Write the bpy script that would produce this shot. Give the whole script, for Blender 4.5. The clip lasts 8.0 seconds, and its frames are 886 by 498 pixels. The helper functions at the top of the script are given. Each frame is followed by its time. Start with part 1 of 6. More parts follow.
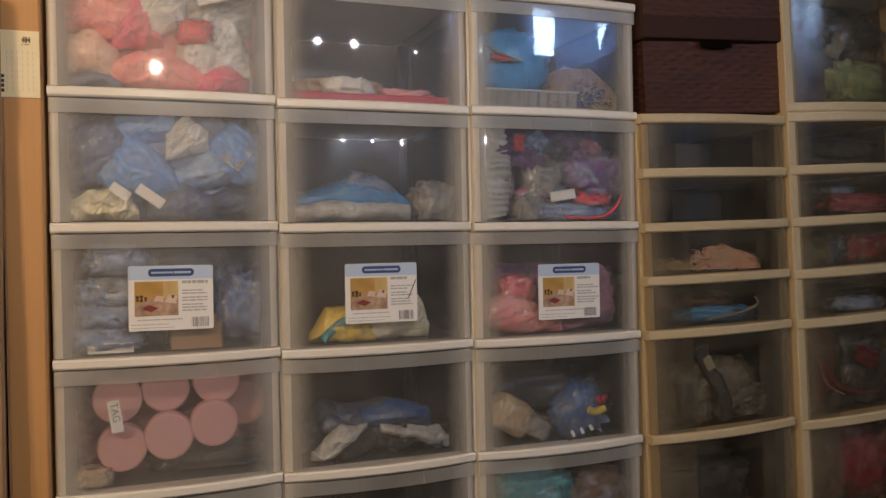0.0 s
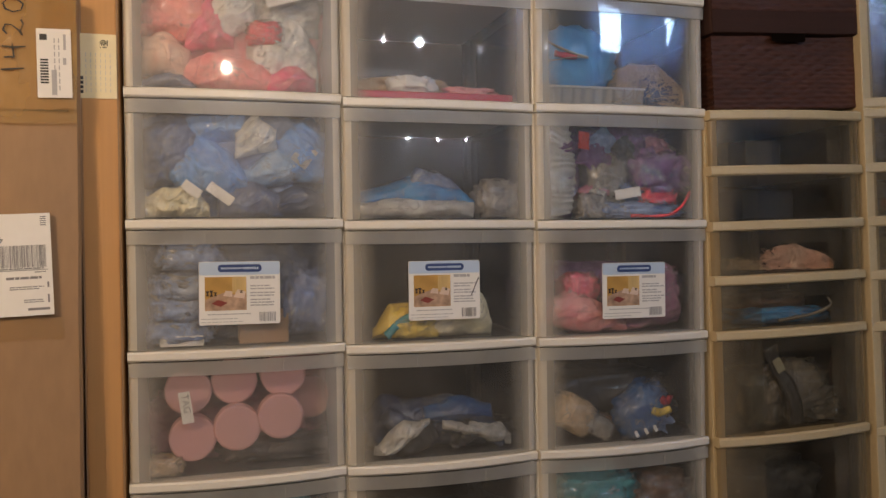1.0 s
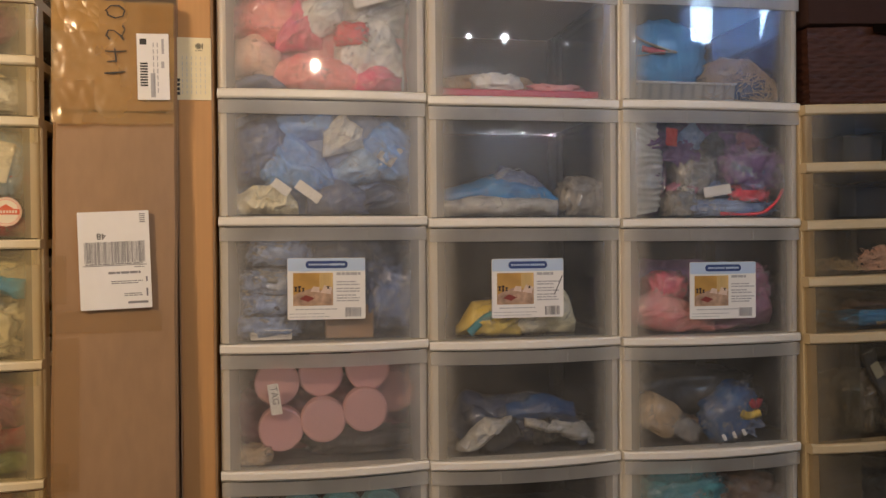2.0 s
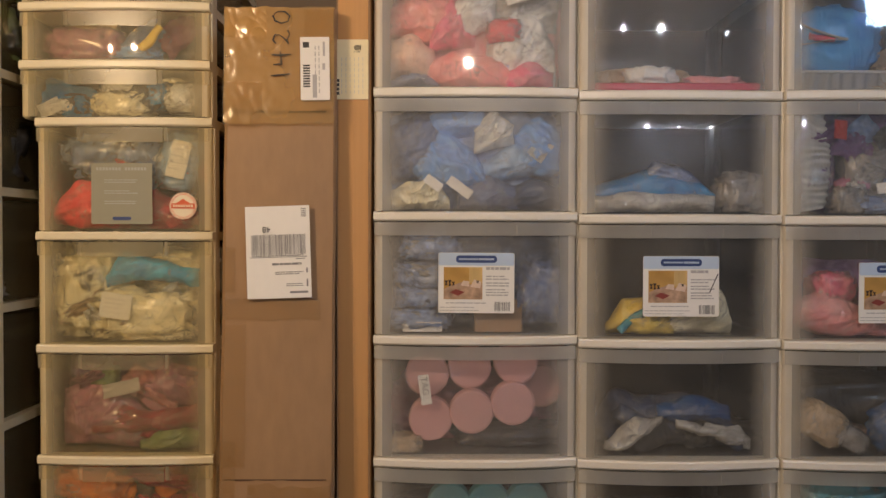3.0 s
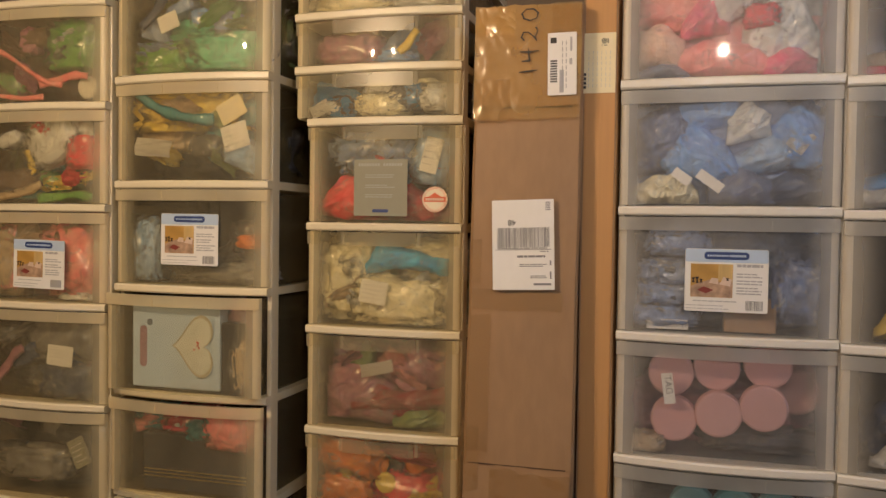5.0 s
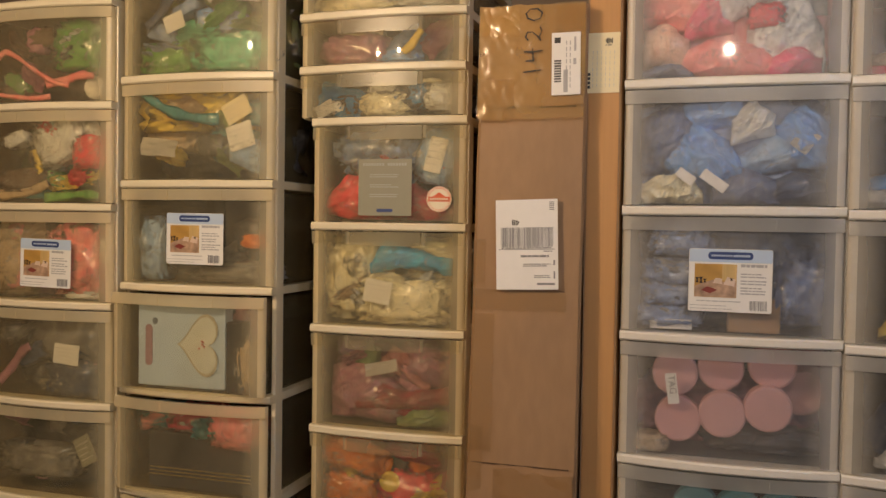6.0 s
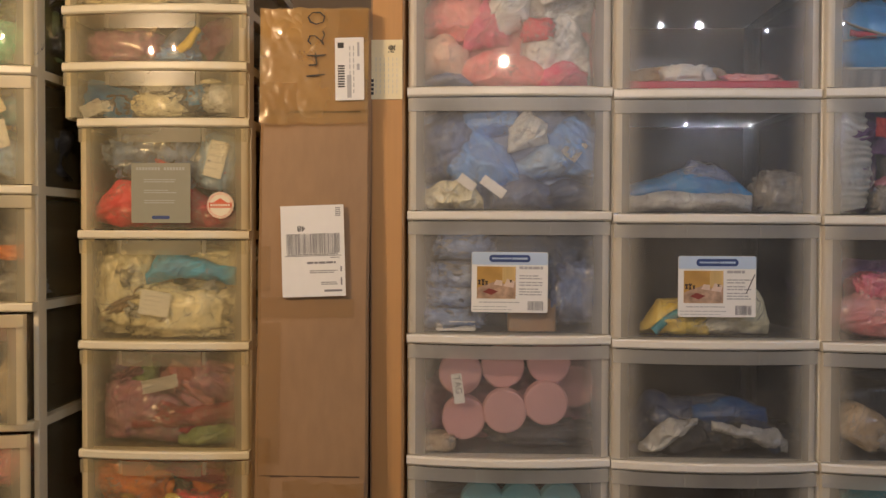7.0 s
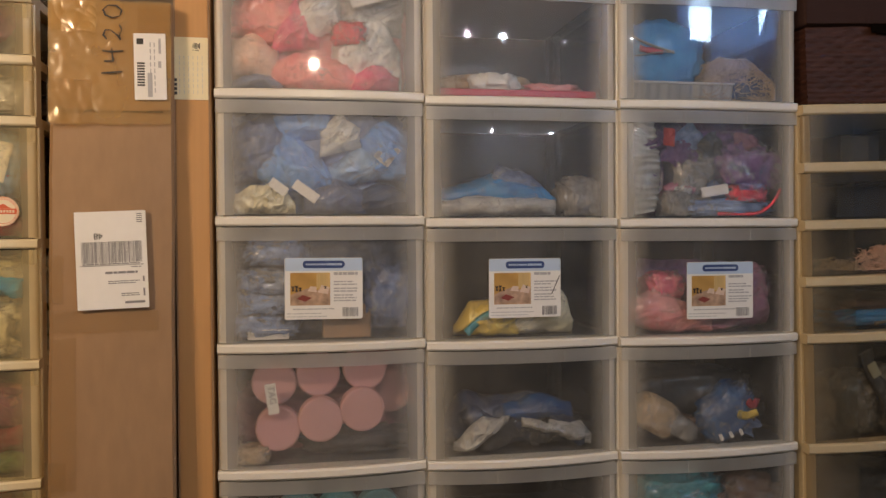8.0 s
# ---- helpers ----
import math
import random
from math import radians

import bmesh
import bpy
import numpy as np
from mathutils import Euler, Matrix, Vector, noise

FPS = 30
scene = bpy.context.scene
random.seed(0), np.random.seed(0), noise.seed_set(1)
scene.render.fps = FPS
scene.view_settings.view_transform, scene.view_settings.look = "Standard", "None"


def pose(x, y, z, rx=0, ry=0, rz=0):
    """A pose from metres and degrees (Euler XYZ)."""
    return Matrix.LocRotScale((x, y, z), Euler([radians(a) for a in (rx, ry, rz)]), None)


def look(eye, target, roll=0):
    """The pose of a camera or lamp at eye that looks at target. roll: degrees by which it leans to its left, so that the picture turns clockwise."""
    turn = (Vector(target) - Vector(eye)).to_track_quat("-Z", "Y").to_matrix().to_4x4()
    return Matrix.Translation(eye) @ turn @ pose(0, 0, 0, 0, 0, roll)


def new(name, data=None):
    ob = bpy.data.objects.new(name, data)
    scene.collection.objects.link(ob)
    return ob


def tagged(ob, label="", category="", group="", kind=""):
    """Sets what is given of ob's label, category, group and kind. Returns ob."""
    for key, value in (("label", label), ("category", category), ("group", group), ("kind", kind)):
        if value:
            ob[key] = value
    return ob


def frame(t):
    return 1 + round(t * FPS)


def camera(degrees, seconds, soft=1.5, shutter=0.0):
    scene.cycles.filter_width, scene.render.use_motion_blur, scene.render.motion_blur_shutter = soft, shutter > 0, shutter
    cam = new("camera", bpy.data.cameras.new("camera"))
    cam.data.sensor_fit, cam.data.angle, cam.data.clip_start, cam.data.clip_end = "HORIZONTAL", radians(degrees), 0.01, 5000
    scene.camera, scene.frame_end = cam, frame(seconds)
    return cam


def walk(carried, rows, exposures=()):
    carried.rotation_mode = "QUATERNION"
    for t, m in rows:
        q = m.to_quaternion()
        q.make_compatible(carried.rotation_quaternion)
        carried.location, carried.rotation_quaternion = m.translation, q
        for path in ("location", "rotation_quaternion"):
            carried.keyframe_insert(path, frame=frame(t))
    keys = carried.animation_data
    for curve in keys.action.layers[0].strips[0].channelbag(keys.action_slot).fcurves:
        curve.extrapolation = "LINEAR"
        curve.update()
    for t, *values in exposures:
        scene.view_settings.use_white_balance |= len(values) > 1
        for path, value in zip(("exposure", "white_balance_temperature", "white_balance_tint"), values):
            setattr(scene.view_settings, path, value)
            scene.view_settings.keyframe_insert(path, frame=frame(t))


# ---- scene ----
cam = camera(54.9, 8.0)
PATH = [
    (0, (-0.165, 0.095, 1.428), (0.535, 1.969, 1.417), -1.1),
    (0.5, (-0.164, 0.093, 1.427), (0.477, 1.988, 1.416), -0.9),
    (1, (-0.164, 0.09, 1.428), (0.392, 2.011, 1.414), -0.8),
    (2.5, (-0.162, 0.08, 1.436), (0.053, 2.068, 1.403), -0.2),
    (3, (-0.161, 0.074, 1.436), (-0.15, 2.074, 1.398), 0.1),
    (3.5, (-0.159, 0.068, 1.436), (-0.351, 2.058, 1.391), 0.4),
    (4, (-0.159, 0.067, 1.436), (-0.467, 2.043, 1.388), 0.5),
    (4.5, (-0.158, 0.063, 1.436), (-0.613, 2.01, 1.382), 0.7),
    (5, (-0.157, 0.061, 1.435), (-0.709, 1.982, 1.379), 0.8),
    (5.2, (-0.157, 0.061, 1.436), (-0.73, 1.977, 1.378), 0.9),
    (6.3, (-0.15, 0.06, 1.435), (-0.71, 1.979, 1.379), 0.8),
    (6.5, (-0.152, 0.063, 1.436), (-0.584, 2.015, 1.384), 0.7),
    (7, (-0.154, 0.071, 1.436), (-0.231, 2.07, 1.396), 0.2),
    (7.5, (-0.156, 0.077, 1.436), (0.022, 2.069, 1.403), -0.1),
    (8, (-0.158, 0.083, 1.439), (0.204, 2.05, 1.406), -0.4),
]
walk(cam, [(t, look(eye, target, roll)) for t, eye, target, roll in PATH])

# ---- light ----
world = bpy.data.worlds.new("world")
scene.world = world
world.use_nodes = True
sky = world.node_tree.nodes.new("ShaderNodeTexSky")
sky.sky_type, sky.sun_disc = "NISHITA", False
sky.sun_elevation, sky.sun_rotation = radians(30), radians(60)
world.node_tree.links.new(sky.outputs[0], world.node_tree.nodes["Background"].inputs[0])
world.node_tree.nodes["Background"].inputs[1].default_value = 0.08


def lamp(name, kind, energy, colour, m, **settings):
    data = bpy.data.lights.new(name, kind)
    data.energy, data.color = energy, colour
    for key, value in settings.items():
        if key == "size":
            data.size = value
        elif key == "size_y":
            data.shape, data.size_y = "RECTANGLE", value
        elif key == "radius":
            data.shadow_soft_size = value
    ob = new(name, data)
    ob.matrix_world = m
    return ob


WARM, PALE = (1.0, 0.70, 0.42), (0.80, 0.86, 1.0)
AMBER = (1.0, 0.77, 0.58)
# x, y, z, energy, colour and bulb radius along one hanging bar
PENDANT = ((-0.067, 0.10, 2.00, 17, AMBER, 0.010), (0.393, 0.10, 2.11, 2.6, PALE, 0.006), (0.554, 0.10, 2.11, 6.2, PALE, 0.010), (0.843, 0.10, 2.10, 0.2, PALE, 0.005))
lamp("window_daylight", "AREA", 56, (0.50, 0.73, 1.0), look((2.80, -2.23, 2.82), (2.70, 1.5, 2.3)), size=1.4, size_y=0.30)
lamp("left_bulb_light_a", "POINT", 27, WARM, pose(-1.28, 0.15, 2.056), radius=0.009)
lamp("left_bulb_light_b", "POINT", 27, WARM, pose(-1.09, 0.15, 2.056), radius=0.009)
for x, y, z, energy, colour, radius in PENDANT:
    lamp("pendant_bulb_light", "POINT", energy, colour, pose(x, y, z), radius=radius)
for i in range(3):
    lamp("wall_bulb_light", "POINT", 2.2, PALE, pose(0.98 + 0.27 * i, -2.08, 2.06), radius=0.009)


# ---- materials ----
def node(nt, kind, **inputs):
    n = nt.nodes.new(kind)
    for key, value in inputs.items():
        n.inputs[key.replace("_", " ")].default_value = value
    return n


def surface(name, colour, rough=0.5, metal=0.0, grain=60.0, amount=0.12, bump=0.1, blotch=5.0, coat=0.0, stretch=(1, 1, 1), sub=0.0, spec=0.5):
    """An opaque surface with colour variation at two scales and a fine relief."""
    m = bpy.data.materials.new(name)
    m.use_nodes = True
    nt = m.node_tree
    p = nt.nodes["Principled BSDF"]
    tc = node(nt, "ShaderNodeTexCoord")
    mp = node(nt, "ShaderNodeMapping")
    mp.inputs["Scale"].default_value = stretch
    nt.links.new(tc.outputs["Object"], mp.inputs[0])
    fine = node(nt, "ShaderNodeTexNoise", Scale=grain, Detail=4.0)
    wide = node(nt, "ShaderNodeTexNoise", Scale=blotch, Detail=3.0)
    nt.links.new(mp.outputs[0], fine.inputs["Vector"])
    nt.links.new(tc.outputs["Object"], wide.inputs["Vector"])
    add = node(nt, "ShaderNodeMath")
    add.operation = "ADD"
    nt.links.new(fine.outputs[0], add.inputs[0])
    nt.links.new(wide.outputs[0], add.inputs[1])
    ramp = node(nt, "ShaderNodeMapRange")
    ramp.inputs["From Min"].default_value, ramp.inputs["From Max"].default_value = 0.6, 1.4
    ramp.inputs["To Min"].default_value, ramp.inputs["To Max"].default_value = 1 - amount, 1 + amount
    nt.links.new(add.outputs[0], ramp.inputs[0])
    mul = node(nt, "ShaderNodeVectorMath")
    mul.operation = "SCALE"
    mul.inputs[0].default_value = colour
    nt.links.new(ramp.outputs[0], mul.inputs["Scale"])
    nt.links.new(mul.outputs[0], p.inputs["Base Color"])
    p.inputs["Roughness"].default_value, p.inputs["Metallic"].default_value = rough, metal
    p.inputs["Coat Weight"].default_value = coat
    p.inputs["Coat Roughness"].default_value = 0.12
    p.inputs["Specular IOR Level"].default_value = spec
    if bump:
        b = node(nt, "ShaderNodeBump", Strength=bump, Distance=0.002)
        nt.links.new(fine.outputs[0], b.inputs["Height"])
        nt.links.new(b.outputs[0], p.inputs["Normal"])
    return m


def plastic(name, clear, tint, milk, rough=0.12, scuff=0.06, ior=1.45, crease=0.0, edge=0.0, haze=0.0):
    """See-through moulded plastic: a clear share, a milky share that scatters, and a glossy skin."""
    m = bpy.data.materials.new(name)
    m.use_nodes = True
    nt = m.node_tree
    nt.nodes.remove(nt.nodes["Principled BSDF"])
    out = nt.nodes["Material Output"]
    tc = node(nt, "ShaderNodeTexCoord")
    n = node(nt, "ShaderNodeTexNoise", Scale=9.0, Detail=5.0)
    nt.links.new(tc.outputs["Object"], n.inputs["Vector"])
    r = node(nt, "ShaderNodeMapRange")
    r.inputs["From Min"].default_value, r.inputs["From Max"].default_value = 0.3, 0.7
    r.inputs["To Min"].default_value, r.inputs["To Max"].default_value = 1 - clear - scuff, 1 - clear + scuff
    nt.links.new(n.outputs[0], r.inputs[0])
    share = r.outputs[0]
    if crease:
        # noise ridges turn milky white, painting glossy streaks along the creases
        warp = node(nt, "ShaderNodeTexNoise", Scale=crease, Detail=3.0, Distortion=2.0)
        nt.links.new(tc.outputs["Object"], warp.inputs["Vector"])
        off = node(nt, "ShaderNodeMath")
        off.operation = "SUBTRACT"
        off.inputs[1].default_value = 0.5
        nt.links.new(warp.outputs[0], off.inputs[0])
        mag = node(nt, "ShaderNodeMath")
        mag.operation = "ABSOLUTE"
        nt.links.new(off.outputs[0], mag.inputs[0])
        line = node(nt, "ShaderNodeMapRange")
        line.inputs["From Min"].default_value, line.inputs["From Max"].default_value = 0.0, 0.022
        line.inputs["To Min"].default_value, line.inputs["To Max"].default_value = 0.32, 0.0
        nt.links.new(mag.outputs[0], line.inputs[0])
        both = node(nt, "ShaderNodeMath")
        both.operation = "ADD"
        nt.links.new(r.outputs[0], both.inputs[0])
        nt.links.new(line.outputs[0], both.inputs[1])
        share = both.outputs[0]
    if edge:
        # the moulding thickens and clouds towards its sides
        sep = node(nt, "ShaderNodeSeparateXYZ")
        nt.links.new(tc.outputs["Generated"], sep.inputs[0])
        mid = node(nt, "ShaderNodeMath")
        mid.operation = "SUBTRACT"
        mid.inputs[1].default_value = 0.5
        nt.links.new(sep.outputs[0], mid.inputs[0])
        side = node(nt, "ShaderNodeMath")
        side.operation = "ABSOLUTE"
        nt.links.new(mid.outputs[0], side.inputs[0])
        rise = node(nt, "ShaderNodeMapRange")
        rise.interpolation_type = "SMOOTHSTEP"
        rise.inputs["From Min"].default_value, rise.inputs["From Max"].default_value = 0.33, 0.50
        rise.inputs["To Min"].default_value, rise.inputs["To Max"].default_value = 0.0, edge
        nt.links.new(side.outputs[0], rise.inputs[0])
        thick = node(nt, "ShaderNodeMath")
        thick.operation = "ADD"
        thick.use_clamp = True
        nt.links.new(share, thick.inputs[0])
        nt.links.new(rise.outputs[0], thick.inputs[1])
        share = thick.outputs[0]
    see = node(nt, "ShaderNodeBsdfTransparent", Color=(*tint, 1))
    dif = node(nt, "ShaderNodeBsdfDiffuse", Color=(*milk, 1))
    tra = node(nt, "ShaderNodeBsdfTranslucent", Color=(*milk, 1))
    half = node(nt, "ShaderNodeMixShader", Fac=0.45)
    nt.links.new(dif.outputs[0], half.inputs[1])
    nt.links.new(tra.outputs[0], half.inputs[2])
    body = node(nt, "ShaderNodeMixShader")
    nt.links.new(share, body.inputs[0])
    nt.links.new(see.outputs[0], body.inputs[1])
    nt.links.new(half.outputs[0], body.inputs[2])
    gloss = node(nt, "ShaderNodeBsdfGlossy", Roughness=rough)
    # gloss grows towards grazing angles, alike on both sides of the thin wall
    face = node(nt, "ShaderNodeLayerWeight", Blend=0.5)
    steep = node(nt, "ShaderNodeMath")
    steep.operation = "POWER"
    steep.inputs[1].default_value = 5.0
    nt.links.new(face.outputs["Facing"], steep.inputs[0])
    fres = node(nt, "ShaderNodeMapRange")
    fres.inputs["To Min"].default_value, fres.inputs["To Max"].default_value = ((ior - 1) / (ior + 1)) ** 2, 1.0
    nt.links.new(steep.outputs[0], fres.inputs[0])
    skin = node(nt, "ShaderNodeMixShader")
    nt.links.new(fres.outputs[0], skin.inputs[0])
    nt.links.new(body.outputs[0], skin.inputs[1])
    nt.links.new(gloss.outputs[0], skin.inputs[2])
    last = skin
    if haze:
        # fine scratches spread part of the reflection
        wide = node(nt, "ShaderNodeBsdfGlossy", Roughness=0.42)
        last = node(nt, "ShaderNodeMixShader", Fac=haze)
        nt.links.new(skin.outputs[0], last.inputs[1])
        nt.links.new(wide.outputs[0], last.inputs[2])
    nt.links.new(last.outputs[0], out.inputs[0])
    return m


CLOUDY = plastic("cloudy_drawer_plastic", 0.912, (0.98, 0.98, 0.98), (0.85, 0.83, 0.79), rough=0.03, scuff=0.05, edge=0.36, haze=0.022)
CLEAR = plastic("clear_drawer_plastic", 0.952, (0.98, 0.98, 0.98), (0.88, 0.83, 0.73), rough=0.022, scuff=0.03, edge=0.40, haze=0.022)
FROST = plastic("frosted_drawer_plastic", 0.30, (0.92, 0.91, 0.88), (0.88, 0.84, 0.76), rough=0.35, edge=0.10)
CLEAR_Y = plastic("yellowed_clear_plastic", 0.905, (0.98, 0.96, 0.88), (0.86, 0.78, 0.55), rough=0.016, scuff=0.04, edge=0.36, haze=0.010)
FROST_Y = plastic("yellowed_frosted_plastic", 0.32, (0.94, 0.90, 0.78), (0.94, 0.84, 0.58), rough=0.35, edge=0.10)
TAB_Y = plastic("yellowed_handle_plastic", 0.70, (0.95, 0.92, 0.82), (0.86, 0.78, 0.55), rough=0.25)
CLEAR_D = plastic("aged_clear_plastic", 0.965, (0.95, 0.93, 0.88), (0.58, 0.52, 0.42), rough=0.10, scuff=0.02, edge=0.34, haze=0.014)
TAB_D = plastic("aged_handle_plastic", 0.93, (0.95, 0.93, 0.88), (0.58, 0.52, 0.42), rough=0.15)
FROST_D = plastic("aged_frosted_plastic", 0.56, (0.88, 0.80, 0.66), (0.60, 0.48, 0.30), rough=0.25, edge=0.12)
# tub milk is far darker than the fronts', painting in the interior shade
TUB_D = plastic("aged_shaded_tub_plastic", 0.70, (0.88, 0.84, 0.76), (0.13, 0.105, 0.07), rough=0.25)
TUB_Y = plastic("yellowed_shaded_tub_plastic", 0.60, (0.94, 0.90, 0.78), (0.30, 0.25, 0.15), rough=0.25)
# yellowish tape whose milky gold also paints in the lamp's sheen
TAPE_Y = plastic("golden_sheen_packing_tape", 0.62, (0.99, 0.95, 0.82), (0.92, 0.62, 0.24), rough=0.16, scuff=0.16, ior=1.9)
INK_PALE = surface("faded_ink", (0.58, 0.57, 0.55), 0.7, amount=0.1, bump=0)
# tub of the white towers, likewise darkened to shade the inside
TUB = plastic("shaded_tub_plastic", 0.66, (0.93, 0.94, 0.95), (0.17, 0.18, 0.20), rough=0.25)
LIPMAT = plastic("drawer_lip_plastic", 0.58, (0.93, 0.94, 0.95), (0.84, 0.83, 0.79), rough=0.3)
FILM = plastic("clear_bag_film", 0.965, (0.99, 0.99, 0.99), (0.88, 0.88, 0.88), rough=0.24, scuff=0.03, ior=1.75, crease=16.0)
WHITE = surface("white_plastic", (0.78, 0.75, 0.68), 0.32, amount=0.04, bump=0.03, grain=120)
CREAM = surface("yellowed_plastic", (0.57, 0.46, 0.28), 0.42, amount=0.06, bump=0.04, grain=120)
IVORY = surface("ivory_plastic", (0.80, 0.72, 0.52), 0.35, amount=0.04, bump=0.03, grain=120)
CARD = surface("brown_cardboard", (0.335, 0.204, 0.108), 0.62, amount=0.12, grain=60, bump=0.08, stretch=(1, 1, 0.35), blotch=5)
CARD_TAN = surface("tan_cardboard", (0.55, 0.295, 0.108), 0.6, amount=0.08, grain=30, bump=0.1, stretch=(4, 1, 0.15))
FLAP_SHADE = surface("painted_flap_shade", (0.10, 0.06, 0.035), 0.9)
TAPE = plastic("clear_packing_tape", 0.93, (0.99, 0.96, 0.88), (0.85, 0.58, 0.28), rough=0.10, scuff=0.03, ior=1.9)
PAPER = surface("white_paper", (0.80, 0.79, 0.76), 0.6, amount=0.03, bump=0.02)
PAPER_CREAM = surface("cream_paper", (0.84, 0.74, 0.48), 0.65, amount=0.05, bump=0.02)
INK = surface("black_ink", (0.03, 0.03, 0.03), 0.6, amount=0.1, bump=0)
INK_GREY = surface("grey_ink", (0.42, 0.42, 0.43), 0.7, amount=0.1, bump=0)
INK_SOFT = surface("soft_grey_ink", (0.22, 0.22, 0.23), 0.7, amount=0.1, bump=0)
NAVY = surface("navy_print", (0.03, 0.06, 0.20), 0.45, amount=0.05, bump=0)
SKYBLUE = surface("pale_blue_print", (0.48, 0.60, 0.76), 0.5, amount=0.03, bump=0)
SILVER = surface("silver_grey_card", (0.31, 0.30, 0.22), 0.6, metal=0.0, amount=0.04, bump=0.02)
RED = surface("red_print", (0.60, 0.05, 0.03), 0.5, amount=0.05, bump=0)
WICKER = surface("dark_woven_fibre", (0.060, 0.019, 0.009), 0.6, amount=0.5, grain=45, bump=0.3, stretch=(0.3, 1, 3))
WALLPAINT = surface("beige_wall_paint", (0.16, 0.12, 0.085), 0.8, amount=0.05, bump=0.1, grain=90)
# unseen wall: bluish light is put into its paint for drawer fronts to reflect
SOUTHPAINT = surface("wall_paint_paled_for_reflections", (0.40, 0.43, 0.47), 0.8, amount=0.05, bump=0.1, grain=90)
CEILPAINT = surface("white_ceiling_paint", (0.34, 0.31, 0.26), 0.9, amount=0.03, bump=0.1)
CARPET = surface("brown_carpet", (0.06, 0.042, 0.03), 0.95, amount=0.2, bump=0.5, grain=200)


# ---- mesh helpers ----
def link_mesh(name, bm, mats, parent=None, label="", smooth=False):
    me = bpy.data.meshes.new(name)
    bmesh.ops.recalc_face_normals(bm, faces=bm.faces[:])
    if smooth:
        for f in bm.faces:
            f.smooth = True
    bm.to_mesh(me)
    bm.free()
    for m in mats if isinstance(mats, (list, tuple)) else [mats]:
        me.materials.append(m)
    ob = new(name, me)
    if parent is not None:
        ob.parent = parent
    if label:
        ob["label"] = label
    return ob


def part(name, bm, material, parent, label="", smooth=False):
    return link_mesh(name, bm, material, parent, label, smooth)


def thing(name, label, category, m=None, group="", kind=""):
    ob = new(name)
    ob.empty_display_size = 0.05
    if m is not None:
        ob.matrix_world = m
    return tagged(ob, label, category, group, kind)


def add_box(bm, x0, x1, y0, y1, z0, z1, bevel=0.0, mat=0):
    ret = bmesh.ops.create_cube(bm, size=1, matrix=Matrix.LocRotScale(((x0 + x1) / 2, (y0 + y1) / 2, (z0 + z1) / 2), None, (x1 - x0, y1 - y0, z1 - z0)))
    faces = {f for v in ret["verts"] for f in v.link_faces}
    for f in faces:
        f.material_index = mat
    if bevel:
        edges = list({e for v in ret["verts"] for e in v.link_edges})
        bmesh.ops.bevel(bm, geom=edges, offset=bevel, segments=2, affect="EDGES", profile=0.5)
    return ret


def box_bm(*args, **kw):
    bm = bmesh.new()
    add_box(bm, *args, **kw)
    return bm


def bow_y(u, bow):
    return -bow * (1 - (2 * u - 1) ** 2)


def bow_slab(bm, x0, x1, back, front, bow, z0, z1, W, n=14, mat=0):
    """A slab whose front edge bulges out in plan; x is measured along a tower of width W."""
    def ring(z, inset):
        pts = []
        for i in range(n + 1):
            x = x0 + (x1 - x0) * i / n
            pts.append(bm.verts.new((x, front + bow_y(x / W, bow) + inset, z)))
        pts.append(bm.verts.new((x1, back, z)))
        pts.append(bm.verts.new((x0, back, z)))
        return pts
    r = min(0.003, (z1 - z0) / 3)
    rings = [ring(z0, r), ring(z0 + r, 0), ring(z1 - r, 0), ring(z1, r)]
    faces = [bm.faces.new(rings[0][::-1]), bm.faces.new(rings[-1])]
    for a, b in zip(rings, rings[1:]):
        for i in range(len(a)):
            j = (i + 1) % len(a)
            faces.append(bm.faces.new((a[i], a[j], b[j], b[i])))
    for f in faces:
        f.material_index = mat


# ---- the room ----
def structure(name, bm, mat, label, category):
    return tagged(link_mesh(name, bm, mat), label, category, kind="structure")


RX0, RX1, RY0, RY1, RZ = -2.7, 3.7, -2.2, 2.02, 3.12
structure("floor", box_bm(RX0, RX1, RY0, RY1, -0.1, 0), CARPET, "brown carpeted floor under the drawer towers", "floor")
structure("ceiling", box_bm(RX0, RX1, RY0, RY1, RZ, RZ + 0.1), CEILPAINT, "plain white painted ceiling above the room", "ceiling")
structure("wall_north", box_bm(RX0 - 0.1, RX1 + 0.1, RY1, RY1 + 0.1, -0.1, RZ + 0.1), WALLPAINT, "beige painted wall behind the drawer towers", "wall")
structure("wall_west", box_bm(RX0 - 0.1, RX0, RY0, RY1, -0.1, RZ + 0.1), WALLPAINT, "plain beige painted side wall", "wall")
structure("wall_east", box_bm(RX1, RX1 + 0.1, RY0, RY1, -0.1, RZ + 0.1), WALLPAINT, "plain beige painted side wall", "wall")
bm = bmesh.new()
WX0, WX1, WZ0, WZ1 = 2.05, 3.56, 2.62, 3.02
add_box(bm, RX0 - 0.1, WX0, RY0 - 0.1, RY0, -0.1, RZ + 0.1)
add_box(bm, WX1, RX1 + 0.1, RY0 - 0.1, RY0, -0.1, RZ + 0.1)
add_box(bm, WX0, WX1, RY0 - 0.1, RY0, -0.1, WZ0)
add_box(bm, WX0, WX1, RY0 - 0.1, RY0, WZ1, RZ + 0.1)
structure("wall_south", bm, SOUTHPAINT, "unseen wall paled grey-blue for reflections, with one window opening", "wall")
win = thing("window_1", "white framed window letting in cool daylight", "window", kind="structure")
